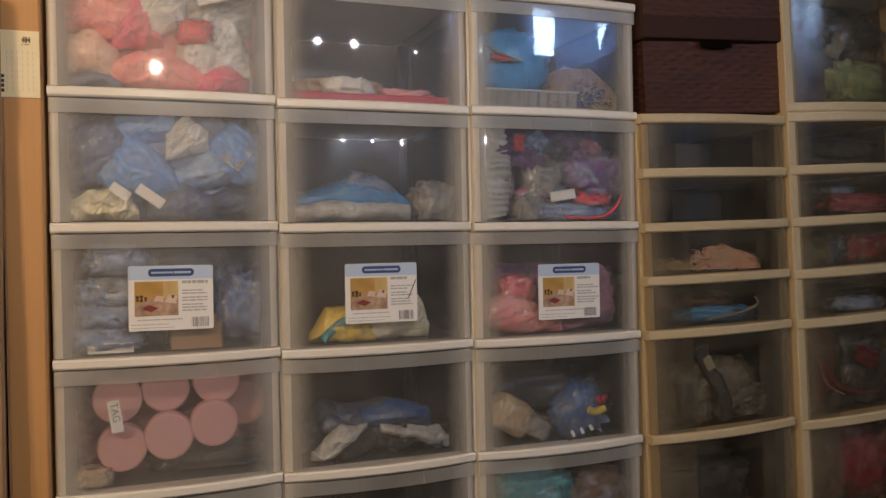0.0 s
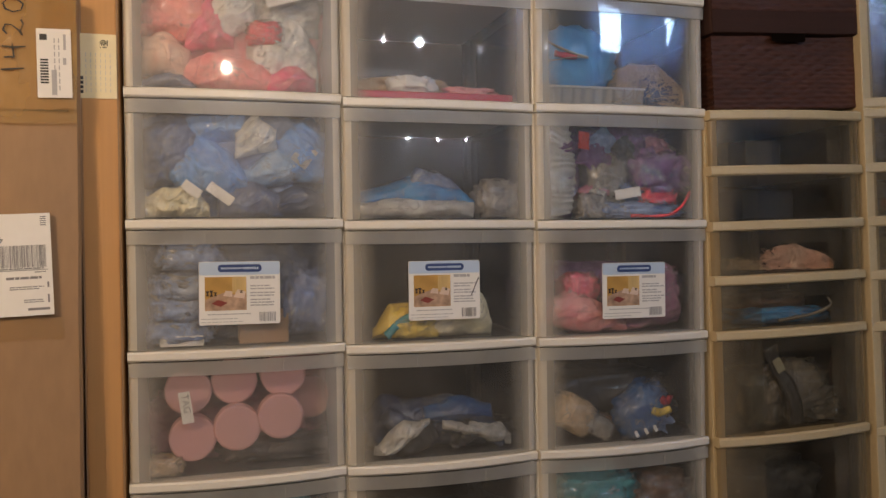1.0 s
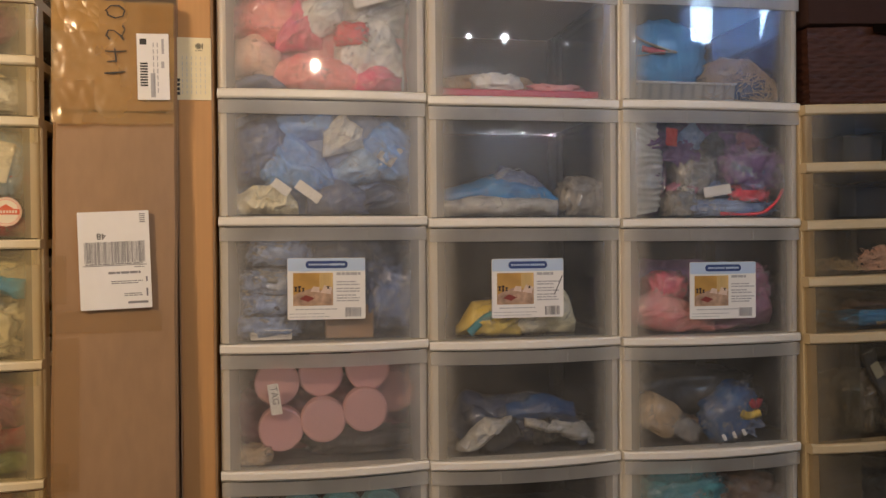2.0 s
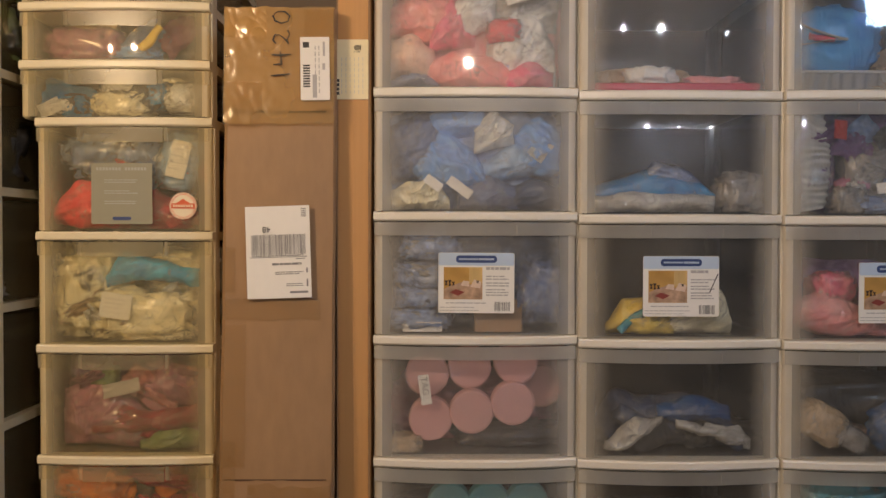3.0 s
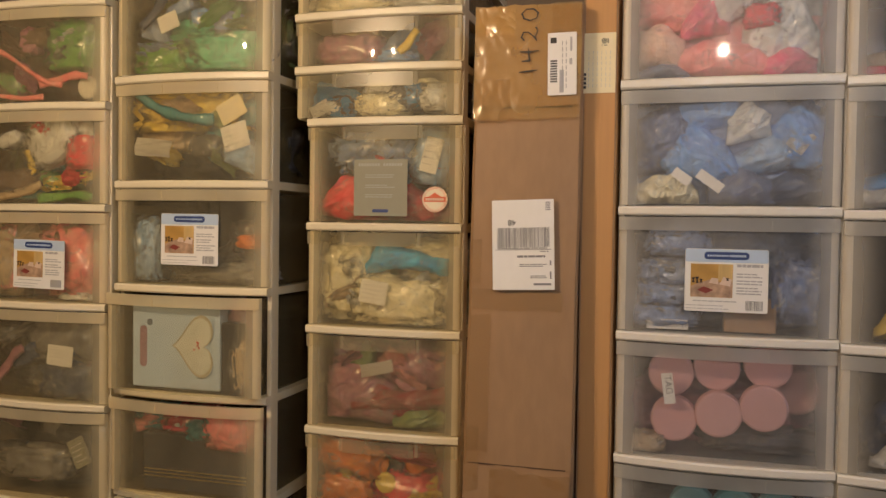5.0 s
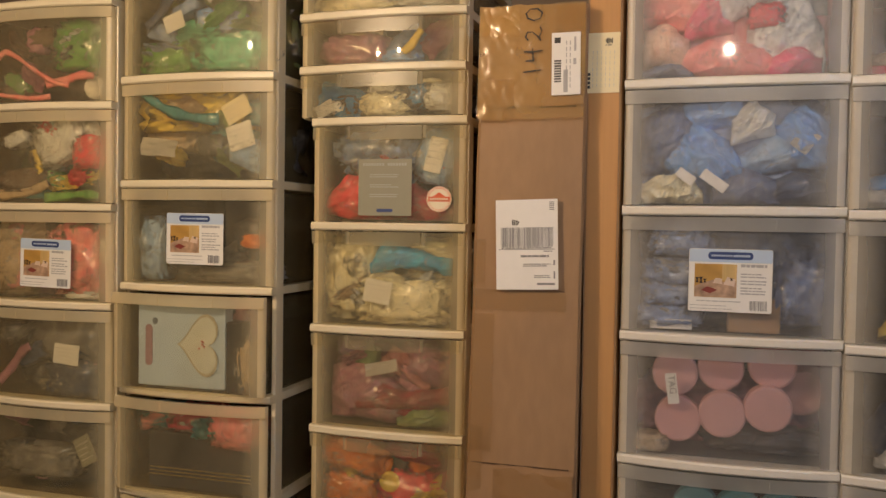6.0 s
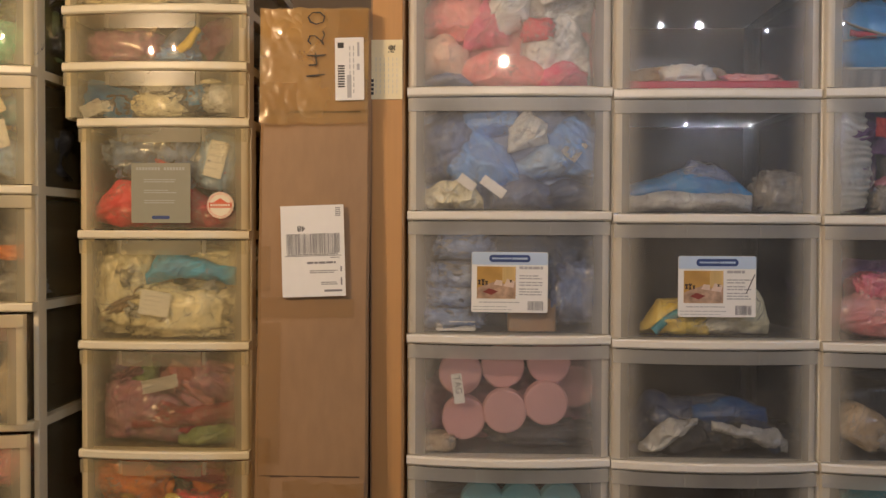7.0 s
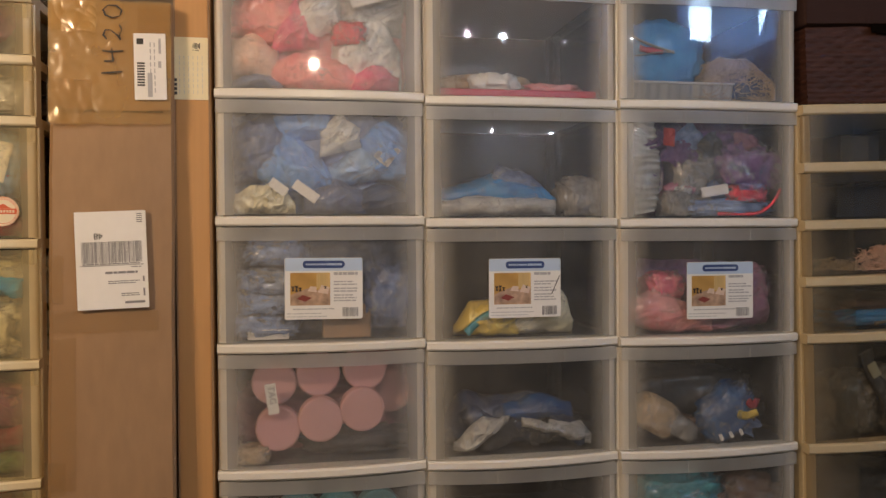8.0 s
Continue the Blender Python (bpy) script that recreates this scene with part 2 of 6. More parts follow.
for x0, x1, z0, z1 in ((WX0, WX0 + 0.05, WZ0, WZ1), (WX1 - 0.05, WX1, WZ0, WZ1), (WX0 + 0.05, WX1 - 0.05, WZ0, WZ0 + 0.05), (WX0 + 0.05, WX1 - 0.05, WZ1 - 0.05, WZ1), (2.86, 2.89, WZ0 + 0.05, WZ1 - 0.05)):
    part("window_frame", box_bm(x0, x1, RY0 - 0.07, RY0 - 0.02, z0, z1), WHITE, win)

# two curtains leave a bright gap at each side
CURTAIN = surface("grey_blue_curtain_cloth", (0.16, 0.20, 0.28), 0.9, amount=0.2, grain=80, bump=0.3, stretch=(1, 1, 0.1))
nt = CURTAIN.node_tree
glow_through = node(nt, "ShaderNodeBsdfTranslucent", Color=(0.15, 0.19, 0.29, 1))
both_sides = node(nt, "ShaderNodeAddShader")
nt.links.new(nt.nodes["Principled BSDF"].outputs[0], both_sides.inputs[0])
nt.links.new(glow_through.outputs[0], both_sides.inputs[1])
nt.links.new(both_sides.outputs[0], nt.nodes["Material Output"].inputs[0])
for cx0, cx1, sweep, out in ((2.56, 3.20, 0.0, 0.0), (1.92, 2.17, 0.0, 0.0), (3.46, 3.64, 1.0, 0.07)):
    bm = bmesh.new()
    n = int((cx1 - cx0) / 0.012)
    lo, hi = [], []
    for i in range(n + 1):
        X = cx0 + (cx1 - cx0) * i / n
        Y = RY0 + 0.05 + out + 0.018 * math.sin(i * 1.1) + 0.008 * noise.noise(Vector((X * 9, 0, 0)))
        lo.append(bm.verts.new((X - sweep - 0.30 * (0.5 - (X - cx0) / (cx1 - cx0)), Y, 1.4)))
        hi.append(bm.verts.new((X + 0.05 * ((X - cx0) / (cx1 - cx0) - 0.5), Y, 3.06)))
    for i in range(n):
        bm.faces.new((lo[i], lo[i + 1], hi[i + 1], hi[i]))
    bmesh.ops.solidify(bm, geom=bm.faces[:], thickness=0.002)
    tagged(link_mesh("curtain", bm, CURTAIN, smooth=True), "grey-blue pleated curtain hanging over a high window", "curtain", group="window curtains")


# ---- drawer towers ----
def tower(label, x, w, y, depth, rails, frame_mat, base=0.0, bow=0.02, style="lip", tilt=0.0, yaw=0.0, pulls=(), name="drawer_tower", rail_mat=None, plastics=None, flat_rows=0, floor_rail=True, rail_h=0.0155, post=0.010, flat_bow=0.006):
    """Posts, one bowed shelf rail under and over every drawer, and a see-through drawer between each pair of rails (top first)."""
    t = thing(name, label, "drawer unit", pose(x, y, base, 0, tilt, yaw), group="plastic drawer towers")
    rail_mat = rail_mat or frame_mat
    clear, frost = plastics or (CLEAR, FROST)
    full_bow = bow
    top, low = rails[0] - base, rails[-1] - base
    for px in (0.0, w - post):
        part("front_post", box_bm(px, px + post, 0.014 if post < 0.015 else -0.006, 0.044, 0, top - 0.007, bevel=0.002), frame_mat, t)
        part("back_post", box_bm(px, px + post, depth - 0.03, depth, 0, top - 0.007, bevel=0.002), frame_mat, t)
    for i, z in enumerate(rails if floor_rail else rails[:-1]):
        bm = bmesh.new()
        bow_slab(bm, 0.0005, w - 0.0005, depth, -0.006, 0.009 if i < flat_rows else full_bow, z - base - rail_h * 0.54, z - base + rail_h * 0.46, w)
        part("shelf_rail", bm, rail_mat, t)
    for i, (za, zb) in enumerate(zip(rails, rails[1:])):
        if za - zb < 0.05:
            continue
        pull = dict(pulls).get(i, 0.0)
        bow = flat_bow if i < flat_rows else full_bow
        z0, z1 = zb - base + 0.009, za - base - 0.0105
        a, b, th = 0.014, w - 0.014, 0.002
        bm = bmesh.new()
        y0, y1 = 0.012 - pull, depth - 0.02 - pull
        zt = z1 - 0.004
        c = {(i, k, m): bm.verts.new((X, Y, Z)) for i, X in enumerate((a, b)) for k, Y in enumerate((y0, y1)) for m, Z in enumerate((z0, zt))}
        for quad in (((0, 0, 0), (0, 1, 0), (0, 1, 1), (0, 0, 1)), ((1, 0, 0), (1, 0, 1), (1, 1, 1), (1, 1, 0)), ((0, 1, 0), (1, 1, 0), (1, 1, 1), (0, 1, 1)), ((0, 0, 0), (1, 0, 0), (1, 1, 0), (0, 1, 0))):
            bm.faces.new([c[q] for q in quad])
        bmesh.ops.recalc_face_normals(bm, faces=bm.faces[:])
        bmesh.ops.solidify(bm, geom=bm.faces[:], thickness=th)
        # tub walls carry the drawer's inner shade in their plastic
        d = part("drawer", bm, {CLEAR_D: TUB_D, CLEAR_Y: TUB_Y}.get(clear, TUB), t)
        # bowed front with frosted flanks
        bm = bmesh.new()
        f0, f1, n, flank = max(0.002, post - 0.008), w - max(0.002, post - 0.008), 18, 0.013
        xs = [f0, f0 + flank] + [f0 + flank + (f1 - f0 - 2 * flank) * k / (n - 1) for k in range(1, n - 1)] + [f1 - flank, f1]
        xs = [f0, f0 + 0.0015, f0 + 0.005] + xs[1:-1] + [f1 - 0.005, f1 - 0.0015, f1]
        last = len(xs) - 1
        # the sides curl back round a small radius
        curl = {0: 0.006, 1: 0.0022, 2: 0.0, last - 2: 0.0, last - 1: 0.0022, last: 0.006}
        sheets = [[[bm.verts.new((X, bow_y(X / w, bow) + yo + curl.get(k, 0.0) - pull, Z)) for Z in (z0, z1)] for k, X in enumerate(xs)] for yo in (0.0, 0.0025)]
        for cols in sheets:
            for k in range(len(cols) - 1):
                f = bm.faces.new((cols[k][0], cols[k + 1][0], cols[k + 1][1], cols[k][1]))
                f.material_index = 1 if k < 3 or k > last - 4 else 0
        for k in range(len(xs) - 1):
            for m in (0, 1):
                rim = [bm.verts.new(v.co) for v in (sheets[0][k][m], sheets[0][k + 1][m], sheets[1][k + 1][m], sheets[1][k][m])]
                bm.faces.new(rim).material_index = 1
        part("front_panel", bm, [clear, frost], d, smooth=True)
        # lip along the top edge
        bm = bmesh.new()
        h = 0.022
        if style == "lip":
            for k in range(12):
                xa, xb = f0 + (f1 - f0) * k / 12, f0 + (f1 - f0) * (k + 1) / 12
                v = [bm.verts.new((X, bow_y(X / w, bow) - 0.004 - pull, Z)) for X, Z in ((xa, z1 - h), (xb, z1 - h), (xb, z1), (xa, z1))]
                bm.faces.new(v)
                v = [bm.verts.new((X, bow_y(X / w, bow) + dy - pull, z1 - h)) for X, dy in ((xa, -0.004), (xb, -0.004), (xb, -0.0005), (xa, -0.0005))]
                bm.faces.new(v)
            bmesh.ops.remove_doubles(bm, verts=bm.verts[:], dist=1e-5)
            part("lip", bm, LIPMAT if clear in (CLEAR, CLOUDY) else FROST_Y, d)
            for u in (0.35, 0.7):
                X = w * u
                part("lip_notch", box_bm(X - 0.001, X + 0.001, bow_y(u, bow) - 0.0055 - pull, bow_y(u, bow) - 0.0045 - pull, z1 - h, z1 - 0.004), LIPMAT if clear in (CLEAR, CLOUDY) else FROST_Y, d)
        else:
            xa, xb = w * 0.27, w * 0.73
            for k in range(8):
                a0, a1 = xa + (xb - xa) * k / 8, xa + (xb - xa) * (k + 1) / 8
                v = [bm.verts.new((X, bow_y(X / w, bow) - 0.005 - pull, Z)) for X, Z in ((a0, z1 - 0.026), (a1, z1 - 0.026), (a1, z1), (a0, z1))]
                bm.faces.new(v)
            bmesh.ops.remove_doubles(bm, verts=bm.verts[:], dist=1e-5)
            for a0, a1 in ((f0 + 0.012, xa), (xb, f1 - 0.012)) if clear is CLEAR_D else ():
                pane = bmesh.new()
                for k in range(4):
                    p0, p1 = a0 + (a1 - a0) * k / 4, a0 + (a1 - a0) * (k + 1) / 4
                    pane.faces.new([pane.verts.new((X, bow_y(X / w, bow) - 0.003 - pull, Z)) for X, Z in ((p0, z0 + 0.002), (p1, z0 + 0.002), (p1, z1 - 0.001), (p0, z1 - 0.001))])
                bmesh.ops.remove_doubles(pane, verts=pane.verts[:], dist=1e-5)
                bmesh.ops.solidify(pane, geom=pane.faces[:], thickness=0.001)
                part("side_pane", pane, TAB_D, d)
            part("handle_tab", bm, TAB_Y if clear is not CLEAR_D else TAB_D, d)
            for a0, a1 in ((f0, xa - 0.001), (xb + 0.001, f1)) if clear is not CLEAR_D else ():
                bm = bmesh.new()
                v = [bm.verts.new((X, bow_y(X / w, bow) - 0.003 - pull, Z)) for X, Z in ((a0, z1 - 0.024), (a1, z1 - 0.024), (a1, z1), (a0, z1))]
                bm.faces.new(v)
                part("lip", bm, clear, d)
    return t


def down(*zs, pitch=0.206, floor=0.012):
    zs = list(zs)
    while zs[-1] - pitch > floor:
        zs.append(zs[-1] - pitch)
    zs[-1] = min(zs[-1], 0.03)
    return zs


W = 0.342
TOWERS = {}
FLAT = {}


def place(key, label, x, w, y, rails, mat, **kw):
    lean = radians(-kw.get("tilt", 0.0))
    TOWERS[key] = (x, w, y, [r + w / 2 * math.sin(lean) for r in rails], kw.get("bow", 0.018), dict(kw.get("pulls", ())))
    FLAT[key] = (kw.get("flat_rows", 0), kw.get("flat_bow", 0.006))
    return tower(label, x + 1.35 * math.tan(lean), w, y, 0.38, rails, mat, **kw)


FULL = "white stacked drawer tower with clear drawers full of craft supplies"
place("c1", FULL, -0.270, W, 1.505, down(1.878, 1.671, 1.464, 1.257, 1.051), WHITE, bow=0.018, flat_rows=2, flat_bow=0.002, plastics=(CLOUDY, FROST))
place("c2", "white stacked drawer tower with half-empty clear drawers", 0.073, W - 0.002, 1.502, down(1.872, 1.666, 1.460, 1.252, 1.049), WHITE, bow=0.018, flat_rows=2, flat_bow=0.003)
place("c3", FULL, 0.415, W - 0.001, 1.494, down(1.872, 1.666, 1.458, 1.250, 1.050), WHITE, bow=0.018, flat_rows=2)
place("c4", "yellowed drawer tower with small and large clear drawers", 0.761, W - 0.001, 1.478, down(1.660, 1.556, 1.452, 1.350, 1.247, 1.047), CREAM, bow=0.016, style="tab", tilt=-1.2, plastics=(CLEAR_D, FROST_D), rail_h=0.018)
place("c5", "yellowed drawer tower with dark contents beside a wicker basket", 1.112, W, 1.478, down(1.935, 1.694, 1.674, 1.566, 1.460, 1.353, 1.251, 1.043), CREAM, bow=0.02, style="tab", tilt=-2.2, yaw=1, plastics=(CLEAR_D, FROST_D), rail_h=0.020, post=0.020)
place("l1", "ivory drawer tower with coloured craft bags behind clear fronts", -0.866, 0.310, 1.575, down(1.629, 1.430, 1.232, 1.036, pitch=0.2), IVORY, bow=0.012, style="tab", plastics=(CLEAR_Y, FROST_Y))
place("l1a", "small ivory drawer unit stacked on a larger tower", -0.892, 0.333, 1.572, [1.930, 1.829, 1.728, 1.629], IVORY, base=1.6362, bow=0.012, style="tab", plastics=(CLEAR_Y, FROST_Y), floor_rail=False)
place("l2", "white drawer tower with one drawer pulled slightly open", -1.270, W, 1.537, down(1.920, 1.716, 1.508, 1.302, 1.092), IVORY, bow=0.018, pulls=((3, 0.03), (4, 0.02)), rail_mat=IVORY, plastics=(CLEAR_Y, FROST_Y))
place("l3", "white drawer tower with green and pink craft pieces inside", -1.634, W, 1.537, down(1.878, 1.668, 1.460, 1.257, 1.050), IVORY, bow=0.018, rail_mat=IVORY, plastics=(CLEAR_Y, FROST_Y))


# ---- the lamps ----
BRASS = surface("aged_brass", (0.45, 0.30, 0.12), 0.35, metal=1.0)


def rod(bm, x, y, z0, z1, r, n=10, r2=None):
    bmesh.ops.create_cone(bm, cap_ends=True, segments=n, radius1=r, radius2=r if r2 is None else r2, depth=z1 - z0, matrix=pose(x, y, (z0 + z1) / 2))


def hanging_lamp(label, x, y, z, spread):
    t = thing("ceiling_lamp", label, "lamp", pose(x, y, z))
    bm = bmesh.new()
    rod(bm, 0, 0, 0.11, RZ - z, 0.008)
    part("stem", bm, BRASS, t)
    bm = bmesh.new()
    rod(bm, 0, 0, RZ - z - 0.02, RZ - z, 0.06)
    part("canopy", bm, BRASS, t)
    bm = bmesh.new()
    add_box(bm, -spread - 0.02, spread + 0.02, -0.008, 0.008, 0.10, 0.115, bevel=0.003)
    part("arm", bm, BRASS, t)
    for s in (-spread, spread):
        bm = bmesh.new()
        rod(bm, s, 0, 0.055, 0.10, 0.018)
        part("socket", bm, BRASS, t)


hanging_lamp("two-armed brass ceiling lamp with lit warm bulbs", -1.185, 0.15, 2.056, 0.095)
t = thing("pendant_lamp", "brass pendant bar with four small lit bulbs", "lamp", pose(0.485, 0.10, 2.11))
for x in (-0.3, 0.3):
    bm = bmesh.new()
    rod(bm, x, 0, 0.085, RZ - 2.11, 0.006)
    part("stem", bm, BRASS, t)
part("arm", box_bm(-0.60, 0.62, -0.008, 0.008, 0.070, 0.085, bevel=0.003), BRASS, t)
for x, y, z, energy, colour, radius in PENDANT:
    bm = bmesh.new()
    rod(bm, x - 0.485, 0, z - 2.11 + radius + 0.012, 0.070, 0.012)
    part("socket", bm, BRASS, t)
t = thing("wall_lamp", "brass wall bar with three lit pale bulbs", "lamp", pose(1.25, RY0, 2.06))
part("back_plate", box_bm(-0.42, 0.42, 0.0, 0.03, 0.05, 0.10, bevel=0.004), BRASS, t)


# ---- print and writing ----
def writing(text, size, m, material, parent, name="lettering"):
    cu = bpy.data.curves.new(name, "FONT")
    cu.body, cu.size, cu.extrude = text, size, 0.0002
    cu.align_x, cu.align_y = "CENTER", "CENTER"
    tmp = bpy.data.objects.new(name, cu)
    me = bpy.data.meshes.new_from_object(tmp)
    bpy.data.objects.remove(tmp)
    me.materials.append(material)
    ob = new(name, me)
    ob.parent = parent
    ob.matrix_local = m
    return ob


def plate(x0, x1, z0, z1, y, th=0.0006, r=0.0):
    """A thin upright card from y - th to y, with rounded corners."""
    bm = bmesh.new()
    n = 4 if r else 1
    pts = []
    for cx, cz, a0 in ((x1 - r, z1 - r, 0), (x0 + r, z1 - r, 90), (x0 + r, z0 + r, 180), (x1 - r, z0 + r, 270)):
        for k in range(n + 1 if r else 1):
            a = radians(a0 + 90 * k / n)
            pts.append((cx + r * math.cos(a), cz + r * math.sin(a)))
    front = [bm.verts.new((x, y - th, z)) for x, z in pts]
    back = [bm.verts.new((x, y, z)) for x, z in pts]
    bm.faces.new(front)
    bm.faces.new(back[::-1])
    for i in range(len(pts)):
        j = (i + 1) % len(pts)
        bm.faces.new((front[i], back[i], back[j], front[j]))
    return bm


def bars(specs, y, th=0.0003):
    """Printed marks of one kind as thin raised strips."""
    bm = bmesh.new()
    for x0, x1, z0, z1 in specs:
        add_box(bm, x0, x1, y - th, y, z0, z1)
    return bm


def barcode(x0, x1, z0, z1, rng, n=22):
    out, x = [], x0
    step = (x1 - x0) / n
    for _ in range(n):
        out.append((x, x + step * rng.choice((0.3, 0.5, 0.7)), z0, z1))
        x += step
    return out


def text_lines(x0, x1, zs, h, rng, dash=1):
    out = []
    for z in zs:
        end = x1 - (x1 - x0) * rng.random() * 0.35
        x = x0
        while x < end:
            e = min(end, x + (0.004 + 0.008 * rng.random()) * dash)
            out.append((x, e, z, z + h))
            x = e + 0.0012 * dash
    return out


PHOTO_WALL = surface("printed_yellow_wall", (0.52, 0.30, 0.07), 0.45, amount=0.35, bump=0, grain=30, blotch=18)
PHOTO_BED = surface("printed_white_bed", (0.42, 0.28, 0.19), 0.45, amount=0.5, bump=0, grain=110, blotch=40)
PHOTO_SHEET = surface("printed_pillow_white", (0.66, 0.52, 0.42), 0.45, amount=0.2, bump=0, grain=90)
PHOTO_CURTAIN = surface("printed_pale_curtain", (0.60, 0.42, 0.17), 0.45, amount=0.3, bump=0, grain=60, stretch=(3, 1, 0.2))
PHOTO_RED = surface("printed_red_throw", (0.22, 0.04, 0.03), 0.45, amount=0.2, bump=0)
PHOTO_DARK = surface("printed_dark_lamps", (0.05, 0.03, 0.02), 0.45, amount=0.2, bump=0)


def picture_patch(points, y):
    """A printed area of a picture, given by its outline."""
    bm = bmesh.new()
    bm.faces.new([bm.verts.new((x, y, z)) for x, z in points])
    return bm


def product_label(x, y, z, seed, label, rx=0.0, ry=0.0, scratch=False):
    """A printed maker's card, 126 by 100 mm, centred at x, z."""
    rng = random.Random(seed)
    t = thing("product_label", label, "label", pose(x, y, z, rx, ry, 0), group="product labels on drawer fronts")
    part("card", plate(-0.063, 0.063, -0.05, 0.05, 0, r=0.003), PAPER, t)
    part("header_band", plate(-0.0625, 0.0625, 0.029, 0.0495, -0.0008, th=0.0004, r=0.002), SKYBLUE, t)
    part("maker_mark", plate(-0.034, 0.034, 0.0335, 0.0455, -0.0014, th=0.0005, r=0.0055), NAVY, t)
    part("maker_strip", bars([(-0.029 + 0.0036 * i, -0.0263 + 0.0036 * i, 0.0381, 0.0409) for i in range(9)] + [(0.0045 + 0.0036 * i, 0.0074 + 0.0036 * i, 0.0378, 0.0412) for i in range(7)], -0.0021), SKYBLUE, t)["kind"] = "stuff"
    ph = part("photo", plate(-0.054, 0.010, -0.027, 0.026, -0.0008, th=0.0004), PHOTO_WALL, t)
    part("photo_curtain", plate(-0.012, 0.0095, 0.0, 0.0255, -0.0012, th=0.0002), PHOTO_CURTAIN, ph)
    part("photo_bed", picture_patch(((-0.0535, -0.0265), (0.0095, -0.0265), (0.0095, -0.001), (-0.006, -0.003), (-0.022, 0.002), (-0.040, -0.004), (-0.0535, -0.010)), -0.0016), PHOTO_BED, ph)
    part("photo_pillow", picture_patch(((-0.010, -0.006), (0.006, -0.009), (0.009, 0.002), (-0.004, 0.006)), -0.0020), PHOTO_SHEET, ph)
    part("photo_pillow", picture_patch(((-0.026, -0.004), (-0.012, -0.006), (-0.012, 0.003), (-0.022, 0.004)), -0.0020), PHOTO_SHEET, ph)
    part("photo_throw", picture_patch(((-0.044, -0.016), (-0.030, -0.021), (-0.019, -0.015), (-0.034, -0.010)), -0.0024), PHOTO_RED, ph)
    for a, b, h in ((-0.050, -0.004, 0.008), (-0.044, -0.005, 0.010), (-0.038, -0.004, 0.006), (0.002, 0.000, 0.004)):
        part("photo_lamp", picture_patch(((a - 0.0022, b), (a + 0.0024, b), (a + 0.001, b + h * 0.5), (a + 0.003, b + h), (a - 0.003, b + h), (a - 0.0008, b + h * 0.5)), -0.0026), PHOTO_DARK, ph)
    tl = part("text_block", bars(text_lines(0.016, 0.058, [0.022], 0.0045, rng) + text_lines(0.016, 0.060, [0.010, 0.0055, -0.001, -0.0055, -0.012, -0.0165, -0.021], 0.0021, rng) + text_lines(-0.05, 0.03, [-0.034], 0.0016, rng) + text_lines(-0.06, 0.02, [-0.041, -0.046], 0.0011, rng), -0.0008), INK_GREY, t)
    tl["kind"] = "stuff"
    bc = part("barcode", bars(barcode(0.030, 0.056, -0.046, -0.031, rng, 16), -0.0008), INK_SOFT, t)
    bc["kind"] = "stuff"
    if scratch:
        bm = bmesh.new()
        bmesh.ops.create_cube(bm, size=1, matrix=pose(0.054, -0.0012, 0.005, 0, 24, 0) @ Matrix.Diagonal((0.0014, 0.0006, 0.034, 1)))
        part("pen_mark", bm, INK, t)
    return t


def drawer_front(key, u):
    x, w, y, rails, bow, pulls = TOWERS[key]
    return x + u * w, y + bow_y(u, bow)


for key, u, z, ry, lab, scr in (
        ("c1", 0.503, 1.353, 0.3, "white printed product label on a clear drawer front", False),
        ("c2", 0.493, 1.348, 0.0, "white printed product label with a dark pen scratch", True),
        ("c3", 0.527, 1.338, 0.0, "white printed product label on a clear drawer front", False),
        ("l2", 0.532, 1.400, 0.4, "white printed product label on a clear drawer front", False),
        ("l3", 0.566, 1.343, 1.2, "white printed product label over pink craft curls", False)):
    x, y = drawer_front(key, u)
    product_label(x, y - 0.0022, z, int(u * 1000), lab, ry=ry, scratch=scr)

DIM = surface("pale_grey_print", (0.44, 0.44, 0.41), 0.6, amount=0.05, bump=0)
x, y = drawer_front("l1", 0.5)
t = thing("info_card", "silver-grey printed product card on a drawer front", "label", pose(-0.711, y - 0.0022, 1.503))
part("card", plate(-0.053, 0.053, -0.053, 0.053, 0, r=0.002), SILVER, t)
rng = random.Random(7)
part("maker_strip", bars([(-0.044 + 0.0055 * i, -0.0402 + 0.0055 * i, 0.0405, 0.0455) for i in range(16) if i != 8], -0.0008), DIM, t)["kind"] = "stuff"
tb = part("text_block", bars(text_lines(-0.03, 0.034, [0.023, 0.019, 0.004, 0.0, -0.014, -0.018], 0.0017, rng), -0.0008), DIM, t)
tb["kind"] = "stuff"
part("maker_mark", plate(-0.016, 0.016, -0.046, -0.040, -0.0008, th=0.0004, r=0.0028), NAVY, t)

STICKER = surface("cream_sticker_paper", (0.84, 0.74, 0.55), 0.5, amount=0.04, bump=0)
ORANGE_PRINT = surface("orange_red_print", (0.70, 0.13, 0.05), 0.5, amount=0.06, bump=0)
x, y = drawer_front("l1", 0.84)
t = thing("round_sticker", "round cream sticker with an orange-red band", "sticker", pose(-0.606, y - 0.0036, 1.482, 0, 0, 3.5))
part("disc", plate(-0.024, 0.024, -0.024, 0.024, 0, r=0.0239), STICKER, t)
